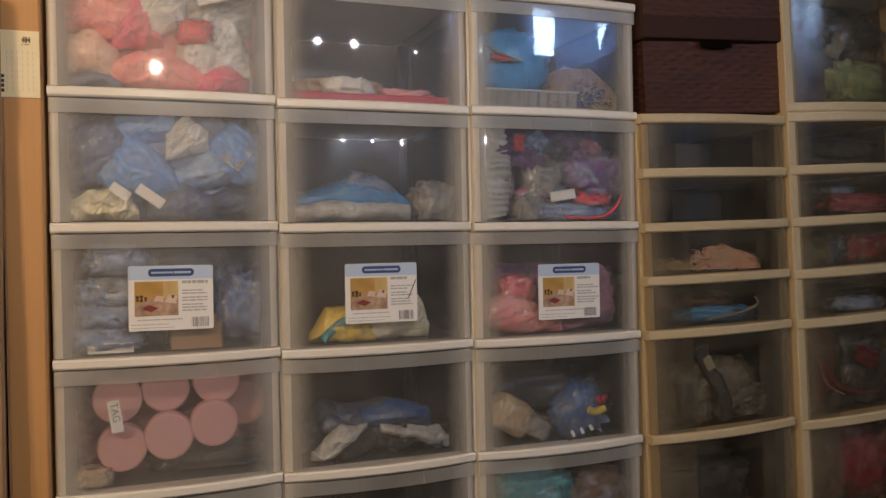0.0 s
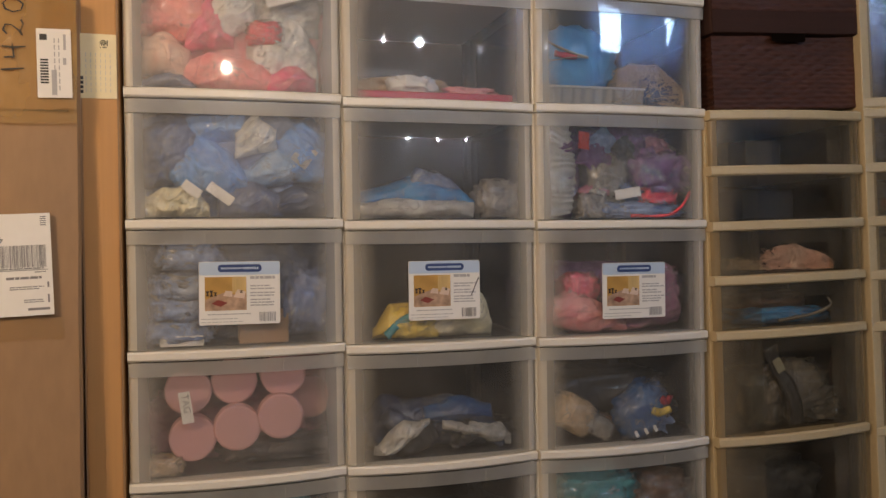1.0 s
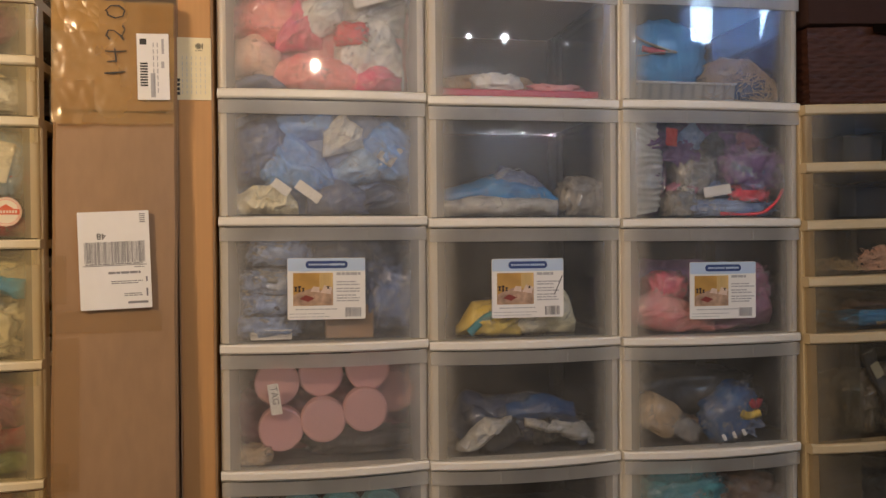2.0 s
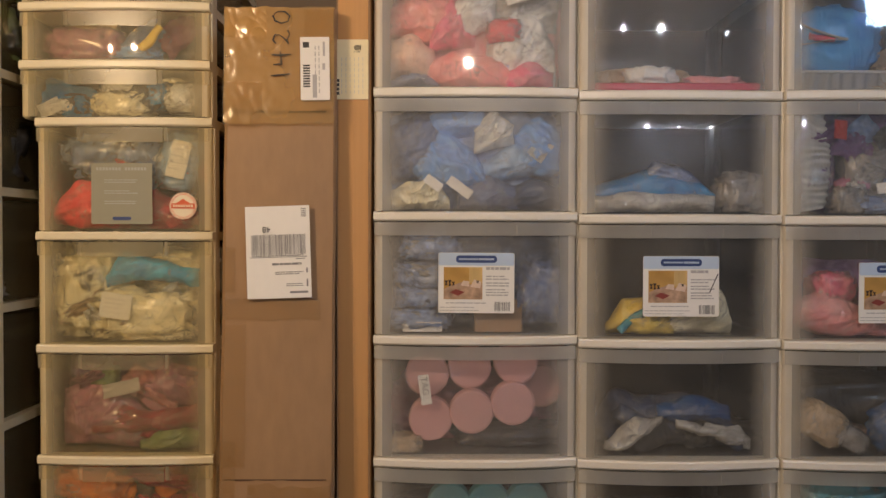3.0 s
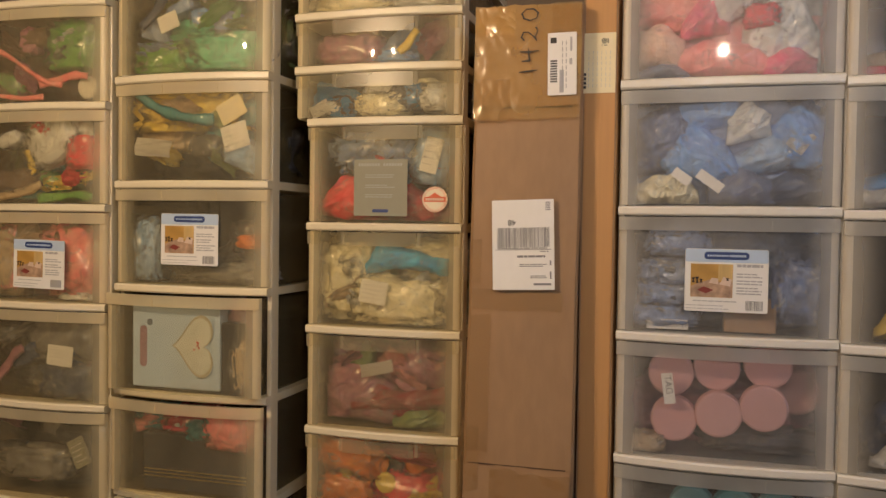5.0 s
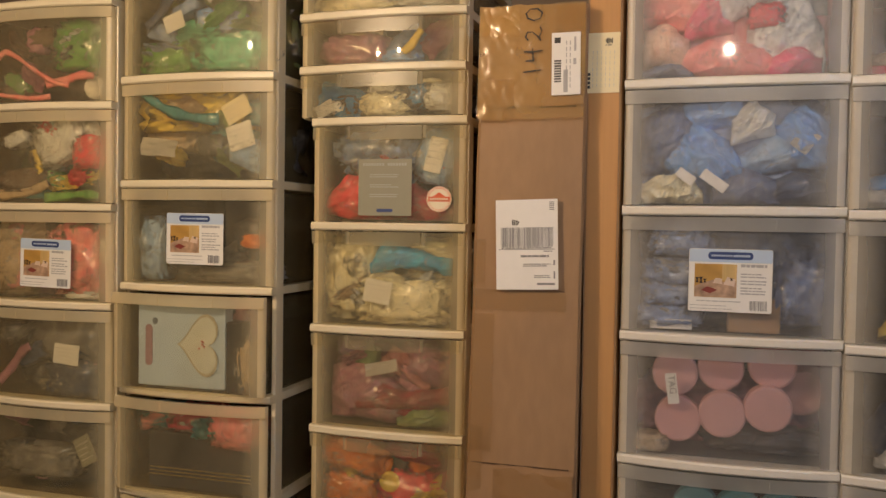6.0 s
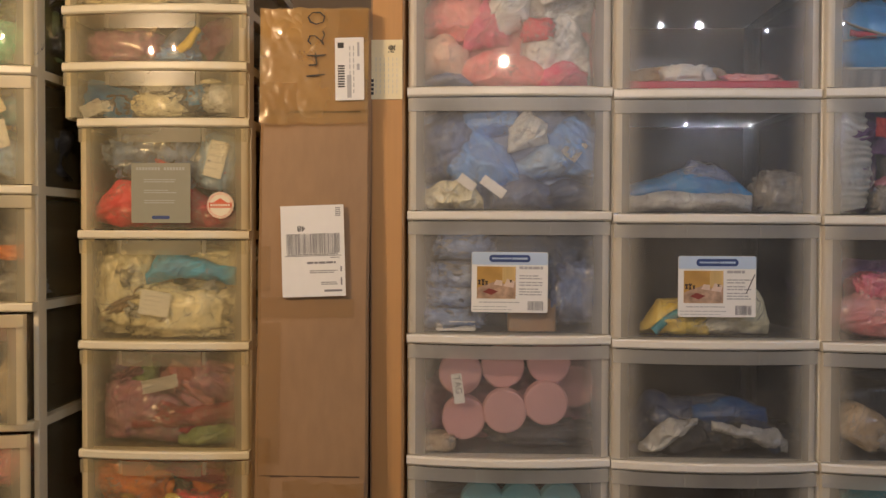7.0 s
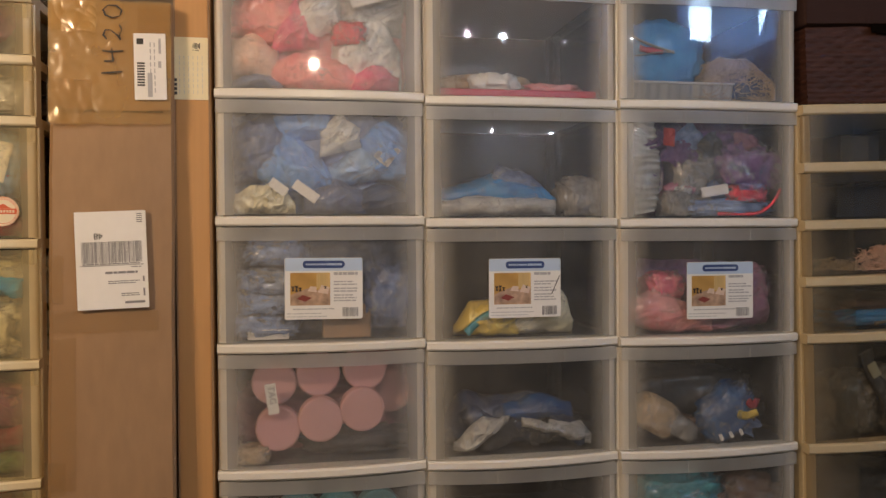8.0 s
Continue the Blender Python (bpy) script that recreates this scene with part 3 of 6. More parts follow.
for i in range(2):
    bm = bmesh.new()
    n, r0, r1 = 40, (0.0195, 0.0223)[i], (0.0203, 0.0229)[i]
    vs = [[bm.verts.new((r * math.cos(2 * math.pi * k / n), -0.0009, r * math.sin(2 * math.pi * k / n))) for k in range(n)] for r in (r0, r1)]
    for k in range(n):
        bm.faces.new((vs[0][k], vs[0][(k + 1) % n], vs[1][(k + 1) % n], vs[1][k]))
    part("ring", bm, ORANGE_PRINT, t)
band = part("band", plate(-0.0205, 0.0205, -0.0045, 0.0045, -0.0010, th=0.0004, r=0.001), ORANGE_PRINT, t)
bm = bmesh.new()
v = [bm.verts.new((x, -0.0012, z)) for x, z in ((-0.012, 0.0046), (0.012, 0.0046), (0.006, 0.0085), (0.0, 0.0125), (-0.006, 0.0085))]
bm.faces.new(v)
part("leaf_mark", bm, ORANGE_PRINT, t)
part("text_block", bars([(-0.017 + 0.0044 * i, -0.0142 + 0.0044 * i, -0.0022, 0.0022) for i in range(8)], -0.0015), STICKER, t)["kind"] = "stuff"


# ---- cardboard boxes ----
def crumpled_sheet(x0, x1, z0, z1, y, nx, nz, amp, seed, edge=0.0):
    rng = random.Random(seed)
    bm = bmesh.new()
    off = Vector((rng.random() * 50, rng.random() * 50, 0))
    rows = []
    for j in range(nz + 1):
        row = []
        for i in range(nx + 1):
            x, z = x0 + (x1 - x0) * i / nx, z0 + (z1 - z0) * j / nz
            p = Vector((x * 26 + z * 9, z * 17 - x * 6, 0)) + off
            d = abs(noise.noise(p)) * 0.7 + abs(noise.noise(p * 2.7)) * 0.45
            if edge and j in (0, nz):
                z += edge * noise.noise(p * 1.7)
            row.append(bm.verts.new((x, y - amp * d, z)))
        rows.append(row)
    for a, b in zip(rows, rows[1:]):
        for i in range(nx):
            bm.faces.new((a[i], a[i + 1], b[i + 1], b[i]))
    return bm


t = thing("cardboard_box", "tall brown cardboard box sealed with clear packing tape", "box", pose(-0.423, 1.402, 0.012, -2.2, 0, 0))
hw, top = 0.0925, 1.79
# body: slightly bulged front with worn corners, narrower towards the top
bm = bmesh.new()
cols = []
for j in range(41):
    z = top * j / 40
    lean = 0.012 * (z / top)
    ring = []
    for x, yy in ((-hw - 0.006 + lean * 1.1, 0.006), (-hw + lean * 1.1, 0.0), (-hw * 0.5, -0.002), (0, -0.003), (hw * 0.5, -0.002), (hw - 0.005 + lean * 0.35, 0.0), (hw - 0.001 + lean * 0.35, 0.005), (hw - 0.040 + lean * 0.35, 0.42), (-hw - 0.034 + lean, 0.42)):
        dent = 0.0022 * noise.noise(Vector((x * 14, z * 9, 3.1))) if yy < 0.1 else 0
        ring.append(bm.verts.new((x + dent * 0.6, yy + dent, z)))
    cols.append(ring)
for a, b in zip(cols, cols[1:]):
    for i in range(len(a)):
        k = (i + 1) % len(a)
        bm.faces.new((a[i], a[k], b[k], b[i]))
bm.faces.new(cols[0][::-1])
bm.faces.new(cols[-1])
part("box_body", bm, CARD, t, smooth=False)
part("top_flap", crumpled_sheet(-hw + 0.012, hw - 0.001, 1.622, 1.788, -0.007, 26, 20, 0.0022, 11, edge=0.004), CARD, t, "creased cardboard flap")
# thin dark strips paint the shadow line along both flap edges
part("flap_shadow_edge", crumpled_sheet(-hw + 0.016, hw - 0.012, 1.619, 1.6225, -0.0045, 30, 1, 0.001, 12), FLAP_SHADE, t)
part("flap_shadow_edge", crumpled_sheet(-hw + 0.012, hw - 0.010, 1.0265, 1.0285, -0.0052, 30, 1, 0.001, 19), FLAP_SHADE, t)
part("bottom_flap", crumpled_sheet(-hw + 0.004, hw - 0.004, 0.02, 1.026, -0.0055, 12, 40, 0.0018, 15, edge=0.003), CARD, t)
part("packing_tape", crumpled_sheet(-hw + 0.008, hw + 0.001, 1.60, 1.789, -0.0105, 60, 60, 0.0019, 13, edge=0.003), TAPE_Y, t, "wrinkled clear packing tape", smooth=True)
part("packing_tape", crumpled_sheet(-hw + 0.010, -hw + 0.077, 1.740, 1.787, -0.0125, 60, 40, 0.0022, 43, edge=0.006), TAPE_Y, t, "crumpled yellowish packing tape with lamp sheen in its colour")
part("packing_tape", crumpled_sheet(-hw + 0.006, -hw + 0.070, 1.596, 1.668, -0.0118, 50, 46, 0.0014, 44, edge=0.006), TAPE, t, "crumpled clear packing tape")
part("packing_tape", crumpled_sheet(0.045, hw + 0.001, 1.738, 1.786, -0.0118, 30, 40, 0.0012, 45, edge=0.004), TAPE, t, "crumpled clear packing tape")
part("packing_tape", crumpled_sheet(-hw + 0.0, -hw + 0.045, 1.045, 1.28, -0.008, 14, 40, 0.0022, 16, edge=0.008), TAPE, t, "wrinkled clear packing tape", smooth=True)
part("packing_tape", crumpled_sheet(-hw - 0.004, -hw + 0.028, 1.33, 1.40, -0.008, 10, 16, 0.003, 17, edge=0.004), TAPE, t, "wrinkled clear packing tape", smooth=True)
part("packing_tape", crumpled_sheet(-hw + 0.0, -hw + 0.03, 0.98, 1.09, -0.009, 12, 20, 0.003, 18, edge=0.006), TAPE, t, "wrinkled clear packing tape", smooth=True)
part("packing_tape", crumpled_sheet(-hw + 0.05, hw - 0.002, 0.86, 1.02, -0.010, 24, 30, 0.0026, 41, edge=0.008), TAPE, t, "wrinkled clear packing tape", smooth=True)
part("packing_tape", crumpled_sheet(-hw + 0.004, hw - 0.02, 1.285, 1.318, -0.009, 30, 8, 0.0016, 42, edge=0.004), TAPE, t, "wrinkled clear packing tape", smooth=True)
# hand-written number, reading upwards
def pen_stroke(points, width, y):
    """A marker line through points (x, z), with round joints and uneven width."""
    bm = bmesh.new()
    for k, (a, b) in enumerate(zip(points, points[1:])):
        d = Vector((b[0] - a[0], 0, b[1] - a[1]))
        n = Vector((-d.z, 0, d.x)).normalized() * width / 2
        wa, wb = 0.8 + 0.3 * math.sin(k * 1.7), 0.8 + 0.3 * math.sin((k + 1) * 1.7)
        A, B = Vector((a[0], y, a[1])), Vector((b[0], y, b[1]))
        bm.faces.new([bm.verts.new(v) for v in (A - n * wa, B - n * wb, B + n * wb, A + n * wa)])
        bmesh.ops.create_circle(bm, cap_ends=True, segments=8, radius=width / 2 * wb, matrix=pose(b[0], y - 0.0001, b[1], 90))
    return bm


# each digit in its own frame, across then up, turned to read upwards
DIGITS = (
    (1.679, ((-0.002, 0.016), (-0.001, 0.004), (0.001, -0.014))),
    (1.706, ((-0.011, 0.012), (-0.010, -0.001), (0.009, 0.001))),
    (1.706, ((0.005, 0.015), (0.004, 0.0), (0.006, -0.016))),
    (1.739, ((-0.010, 0.008), (-0.004, 0.013), (0.004, 0.010), (0.004, 0.002), (-0.004, -0.008), (-0.010, -0.012), (-0.004, -0.010), (0.006, -0.014), (0.011, -0.011))),
    (1.772, ((0.003, 0.013), (-0.006, 0.010), (-0.010, 0.0), (-0.007, -0.011), (0.002, -0.014), (0.009, -0.006), (0.009, 0.006), (0.001, 0.014))),
)
for z, points in DIGITS:
    part("marker_digit", pen_stroke([(0.008 - b, z + a) for a, b in points], 0.0026, -0.0135), INK, t)
# courier sticker near the top
rng = random.Random(21)
st = thing("courier_sticker", "narrow white courier sticker under shiny tape", "sticker", pose(-0.360, 1.4535, 1.700, -2.2, -1.0, 0))
part("paper", plate(-0.0235, 0.0235, -0.051, 0.051, 0, r=0.001), PAPER, st)
m1 = part("barcode", bars([(-0.019, -0.008, -0.03 + 0.0042 * i, -0.0275 + 0.0042 * i) for i in range(9)] + [(-0.019, -0.009, 0.034, 0.043)], -0.0008), INK, st)
m1["kind"] = "stuff"
m2 = part("text_block", bars([(0.006 - 0.006 * k, 0.0075 - 0.006 * k, -0.04 + 0.010 * i, -0.033 + 0.010 * i) for k in range(2) for i in range(8)] + [(0.013, 0.0165, 0.02, 0.043), (0.012, 0.0165, -0.002, 0.008), (-0.004, 0.003, -0.047, -0.010)], -0.0008), INK_GREY, st)
m2["kind"] = "stuff"
# shipping label
sl = thing("shipping_label", "white shipping label with a wide barcode stuck upside down", "label", pose(-0.4175, 1.4427, 1.4045, -2.2, -2.0, 0))
part("paper", plate(-0.0515, 0.0515, -0.074, 0.074, 0, r=0.001), PAPER, sl)
bc = part("barcode", bars(barcode(-0.043, 0.045, -0.004, 0.028, rng, 52), -0.0008), INK_SOFT, sl)
bc["kind"] = "stuff"
tb = part("text_block", bars([(-0.046, 0.046, -0.0085, -0.0075)] + text_lines(-0.042, 0.046, [-0.0065], 0.0016, rng) + text_lines(0.028, 0.046, [-0.012], 0.0014, rng) + text_lines(-0.010, 0.046, [-0.021], 0.0035, rng) + text_lines(-0.006, 0.046, [-0.033, -0.036], 0.0014, rng) + text_lines(0.012, 0.046, [-0.052, -0.055], 0.0014, rng) + [(0.044, 0.0465, -0.034, -0.026), (0.044, 0.0465, -0.056, -0.044), (0.017, 0.046, -0.0665, -0.063)] + [(0.038, 0.046, 0.056 + 0.003 * i, 0.0575 + 0.003 * i) for i in range(5)], -0.0008), INK_SOFT, sl)
tb["kind"] = "stuff"
writing("48", 0.0135, Matrix.Translation((-0.018, -0.0012, 0.037)) @ Matrix.Rotation(radians(90), 4, "X") @ Matrix.Rotation(radians(180), 4, "Z"), INK, sl, "number")

# slim second box, seen on its narrow side
t = thing("slim_cardboard_box", "tall slim tan cardboard box standing on edge", "box", pose(-0.303, 1.497, 0))
bm = bmesh.new()
rings = []
for j in range(31):
    z = 1.93 * j / 30
    rings.append([bm.verts.new((x + 0.0012 * noise.noise(Vector((x * 9, z * 6, 8.0))), yy + 0.0012 * noise.noise(Vector((x * 9, z * 5, 2.0))), z)) for x, yy in ((-0.0275, 0.004), (-0.024, 0.0), (0.0, -0.001), (0.024, 0.0), (0.0285, 0.004), (0.0285, 0.42), (-0.0275, 0.42))])
for a, b in zip(rings, rings[1:]):
    for i in range(7):
        k = (i + 1) % 7
        bm.faces.new((a[i], a[k], b[k], b[i]))
bm.faces.new(rings[0][::-1])
bm.faces.new(rings[-1])
part("box_body", bm, CARD_TAN, t)
for x in (-0.0262, 0.0262):
    part("fold_edge", box_bm(x - 0.0011, x + 0.0011, -0.0006, 0.004, 0.02, 1.92, bevel=0.0004), CARD, t, "worn darker fold of the carton")
yl = thing("paper_sticker", "yellowed paper sticker with faint small print", "sticker", pose(-0.304, 1.4945, 1.7065))
part("paper", plate(-0.0265, 0.0265, -0.0495, 0.0495, 0, r=0.001), PAPER_CREAM, yl)
m1 = part("code_block", bars([(0.003 + 0.002 * i, 0.0042 + 0.002 * i, 0.028 + 0.0035 * ((i * 7 + j * 3) % 4), 0.030 + 0.0035 * ((i * 5 + j) % 4)) for i in range(6) for j in range(3)], -0.0008), INK, yl)
m1["kind"] = "stuff"
m2 = part("text_block", bars([(-0.018 + 0.007 * k, -0.0172 + 0.007 * k, -0.04 + 0.009 * i, -0.034 + 0.009 * i) for k in range(6) for i in range(7)], -0.0008), INK_PALE, yl)
m2["kind"] = "stuff"
m3 = part("big_print", bars([(-0.0262, -0.0215, -0.042 + 0.007 * i, -0.037 + 0.007 * i) for i in range(4)], -0.0008), INK, yl)
m3["kind"] = "stuff"


# ---- wicker basket ----
def woven_panel(x0, x1, z0, z1, y, row=0.0092, col=0.019, amp=0.0017, along="x"):
    bm = bmesh.new()
    nx, nz = max(4, int((x1 - x0) / col) * 4), max(3, int((z1 - z0) / row) * 4)
    grid = []
    for j in range(nz + 1):
        g = []
        for i in range(nx + 1):
            x, z = x0 + (x1 - x0) * i / nx, z0 + (z1 - z0) * j / nz
            r = int(min((z - z0) / row, 1e6))
            f = ((z - z0) / row) % 1.0
            stake = math.sin(math.pi * ((x - x0) / col + r) + 0.9 * noise.noise(Vector((x * 5, r * 7.3, 2))))
            jig = 0.55 + 0.9 * noise.noise(Vector((x * 45, r * 5.7, y)))
            d = amp * (0.7 + 0.75 * stake + 0.8 * jig) * max(0.0, math.sin(math.pi * f)) ** 0.6
            zz = z + 0.0022 * noise.noise(Vector((x * 14, r * 0.35, 1.0)))
            g.append(bm.verts.new((x, y - d, zz) if along == "x" else (y - d, x, zz)))
        grid.append(g)
    for a, b in zip(grid, grid[1:]):
        for i in range(nx):
            bm.faces.new((a[i], a[i + 1], b[i + 1], b[i]))
    return bm


VOID = surface("unlit_slot", (0.006, 0.004, 0.003), 1.0, spec=0.0, bump=0)
LINING = surface("dark_brown_lid_fibre", (0.034, 0.011, 0.007), 0.85, amount=0.25, grain=50, bump=0.3, stretch=(0.2, 1, 3))
bk = thing("wicker_basket", "dark brown woven wicker basket with a closed lid", "basket", pose(0.776, 1.488, 1.671, 0, -2.3, 0))
bw = 0.326
part("basket_core", box_bm(0.004, bw - 0.004, 0.004, 0.336, 0, 0.140, bevel=0.006), LINING, bk)
part("woven_front", woven_panel(0, bw, 0.001, 0.140, 0.003), WICKER, bk, smooth=True)
part("woven_side", woven_panel(0.004, 0.336, 0.001, 0.140, 0.003, along="y"), WICKER, bk, smooth=True)
lid = part("lid", box_bm(-0.004, bw + 0.004, -0.008, 0.345, 0.142, 0.262, bevel=0.006), LINING, bk)
part("lid_weave", woven_panel(-0.003, bw + 0.003, 0.186, 0.260, -0.009), WICKER, lid, smooth=True)
part("lid_band", crumpled_sheet(-0.003, bw + 0.003, 0.144, 0.186, -0.010, 60, 6, 0.0015, 31), LINING, lid)
# black plate paints the shade inside the handle hole
part("handle_slot", plate(0.125, 0.200, 0.127, 0.143, -0.0105, th=0.001, r=0.004), VOID, bk)


# ---- what lies in the drawers ----
def stuffing(name, a, b, scale=20.0, rough=0.50, coat=0.40, bump=0.22):
    """Packed coloured goods: two tones mixed in folds, with a wrinkled relief."""
    m = bpy.data.materials.new(name)
    m.use_nodes = True
    nt = m.node_tree
    p = nt.nodes["Principled BSDF"]
    tc = node(nt, "ShaderNodeTexCoord")
    n = node(nt, "ShaderNodeTexNoise", Scale=scale, Detail=4.0, Distortion=1.2)
    nt.links.new(tc.outputs["Object"], n.inputs["Vector"])
    r = node(nt, "ShaderNodeValToRGB")
    r.color_ramp.elements[0].color, r.color_ramp.elements[1].color = (*a, 1), (*b, 1)
    r.color_ramp.elements[0].position, r.color_ramp.elements[1].position = 0.30, 0.72
    nt.links.new(n.outputs[0], r.inputs[0])
    # long soft wrinkles: a stretched, bent noise folded at its middle
    mp = node(nt, "ShaderNodeMapping")
    mp.inputs["Scale"].default_value, mp.inputs["Rotation"].default_value = (1.0, 1.0, 0.38), (0.3, 0.5, 0.2)
    nt.links.new(tc.outputs["Object"], mp.inputs[0])
    f = node(nt, "ShaderNodeTexNoise", Scale=scale * 1.6, Detail=2.5, Distortion=1.4)
    nt.links.new(mp.outputs[0], f.inputs["Vector"])
    off = node(nt, "ShaderNodeMath")
    off.operation = "SUBTRACT"
    off.inputs[1].default_value = 0.5
    nt.links.new(f.outputs[0], off.inputs[0])
    ridge = node(nt, "ShaderNodeMath")
    ridge.operation = "ABSOLUTE"
    nt.links.new(off.outputs[0], ridge.inputs[0])
    bp = node(nt, "ShaderNodeBump", Strength=bump * 2.2, Distance=0.02)
    nt.links.new(ridge.outputs[0], bp.inputs["Height"])
    nt.links.new(bp.outputs[0], p.inputs["Normal"])
    nt.links.new(r.outputs[0], p.inputs["Base Color"])
    p.inputs["Roughness"].default_value, p.inputs["Coat Weight"].default_value, p.inputs["Coat Roughness"].default_value = rough, coat, 0.15
    return m


S = {
    "salmon": stuffing("salmon_goods", (0.96, 0.20, 0.24), (0.97, 0.52, 0.44)),
    "peach": stuffing("peach_goods", (0.95, 0.56, 0.42), (0.96, 0.74, 0.62)),
    "magenta": stuffing("magenta_goods", (0.78, 0.07, 0.20), (0.90, 0.30, 0.38)),
    "crimson": stuffing("crimson_goods", (0.40, 0.02, 0.06), (0.62, 0.06, 0.10)),
    "red": stuffing("red_goods", (0.80, 0.03, 0.06), (0.88, 0.12, 0.14)),
    "coral": stuffing("coral_goods", (0.97, 0.20, 0.24), (0.98, 0.46, 0.42)),
    "pink": stuffing("pink_goods", (0.75, 0.25, 0.28), (0.80, 0.45, 0.45)),
    "mauve": stuffing("mauve_goods", (0.30, 0.10, 0.18), (0.52, 0.26, 0.32)),
    "purple": stuffing("dark_purple_goods", (0.10, 0.04, 0.16), (0.28, 0.14, 0.34), scale=40),
    "blue": stuffing("blue_goods", (0.08, 0.28, 0.80), (0.30, 0.54, 0.94)),
    "paleblue": stuffing("pale_blue_goods", (0.20, 0.40, 0.74), (0.48, 0.64, 0.86)),
    "skyblue": stuffing("sky_blue_goods", (0.015, 0.17, 0.50), (0.05, 0.32, 0.68), scale=12),
    "azure": stuffing("azure_goods", (0.02, 0.36, 0.85), (0.10, 0.56, 0.95), scale=12),
    "slate": stuffing("slate_blue_goods", (0.05, 0.08, 0.20), (0.20, 0.27, 0.46), scale=26),
    "deepblue": stuffing("deep_blue_goods", (0.006, 0.05, 0.20), (0.02, 0.13, 0.36), scale=14),
    "palegrey": stuffing("pale_grey_goods", (0.34, 0.34, 0.34), (0.58, 0.58, 0.56)),
    "taupe": stuffing("taupe_mesh", (0.12, 0.10, 0.08), (0.22, 0.19, 0.15), scale=30),
    "maroon": stuffing("maroon_goods", (0.20, 0.012, 0.022), (0.34, 0.035, 0.05)),
    "navy": stuffing("navy_goods", (0.02, 0.032, 0.085), (0.08, 0.115, 0.21)),
    "steel": stuffing("grey_blue_goods", (0.14, 0.22, 0.44), (0.38, 0.49, 0.72), scale=30),
    "teal": stuffing("teal_goods", (0.03, 0.22, 0.28), (0.10, 0.38, 0.42)),
    "white": stuffing("white_goods", (0.66, 0.68, 0.68), (0.90, 0.90, 0.88)),
    "cream": stuffing("cream_goods", (0.88, 0.79, 0.50), (0.96, 0.92, 0.72)),
    "beige": stuffing("beige_goods", (0.45, 0.33, 0.20), (0.65, 0.50, 0.34)),
    "yellow": stuffing("yellow_goods", (0.80, 0.56, 0.06), (0.92, 0.74, 0.20)),
    "orange": stuffing("orange_goods", (0.75, 0.16, 0.03), (0.85, 0.30, 0.06)),
    "green": stuffing("green_goods", (0.08, 0.28, 0.06), (0.20, 0.45, 0.12)),
    "mint": stuffing("mint_green_goods", (0.08, 0.48, 0.28), (0.26, 0.66, 0.46)),
    "olive": stuffing("olive_green_goods", (0.12, 0.20, 0.08), (0.28, 0.34, 0.14)),
    # real dark goods, and the lumps added to dim drawer depths
    "dark": stuffing("dark_grey_goods_and_filler", (0.02, 0.02, 0.025), (0.07, 0.07, 0.075)),
    "brown": stuffing("brown_goods", (0.09, 0.05, 0.03), (0.20, 0.12, 0.08)),
    "grey": stuffing("grey_goods", (0.16, 0.15, 0.14), (0.34, 0.32, 0.29)),
}
SEED = [100]


def inside(key, row):
    x, w, y, rails, bow, pulls = TOWERS[key]
    if row < FLAT[key][0]:
        bow = FLAT[key][1]
    return x + 0.018, x + w - 0.018, y - 0.6 * bow - pulls.get(row, 0.0), rails[row + 1] + 0.0118, rails[row] - 0.012


def behind_front(key, row, u):
    """The inner face of a drawer's front at a share of its width."""
    x, w, y, rails, bow, pulls = TOWERS[key]
    if row < FLAT[key][0]:
        bow = FLAT[key][1]
    return y + bow_y(u, bow) + 0.0035 - pulls.get(row, 0.0)


def lump(hx, hy, hz, seed, fold=0.25, sub=3, freq=2.2, box=0.5, flat=True, crisp=0.3):
    """A crumpled pouch: a rounded box pulled into folds, flat underneath."""
    bm = bmesh.new()
    bmesh.ops.create_icosphere(bm, subdivisions=sub, radius=1)
    fold = min(fold, 0.50)
    o = Vector((seed * 1.37 % 97, seed * 2.11 % 89, seed * 0.73 % 83))
    rng = random.Random(seed)
    way = Euler((rng.random() * 3, rng.random() * 3, rng.random() * 3)).to_matrix()
    for v in bm.verts:
        d = v.co.normalized()
        q = Vector([math.copysign(abs(c) ** box, c) for c in d])
        p = d * freq + o
        s = way @ d
        long = Vector((s.x * 1.1, s.y * 5.0, s.z * 5.0)) + o
        fine = Vector((s.x * 2.5, s.y * 9.0, s.z * 9.0)) - o
        n = (0.5 - abs(noise.noise(p))) * 0.6 + (0.35 - abs(noise.noise(long))) * 1.5 + (0.3 - abs(noise.noise(p * 2.6))) * crisp + (0.3 - abs(noise.noise(fine))) * 0.35 - 0.3
        q *= 1 + fold * n
        z = q.z * hz
        if flat:
            z = max(z, -hz * 0.96)
        v.co = Vector((q.x * hx, q.y * hy, z))
    return bm


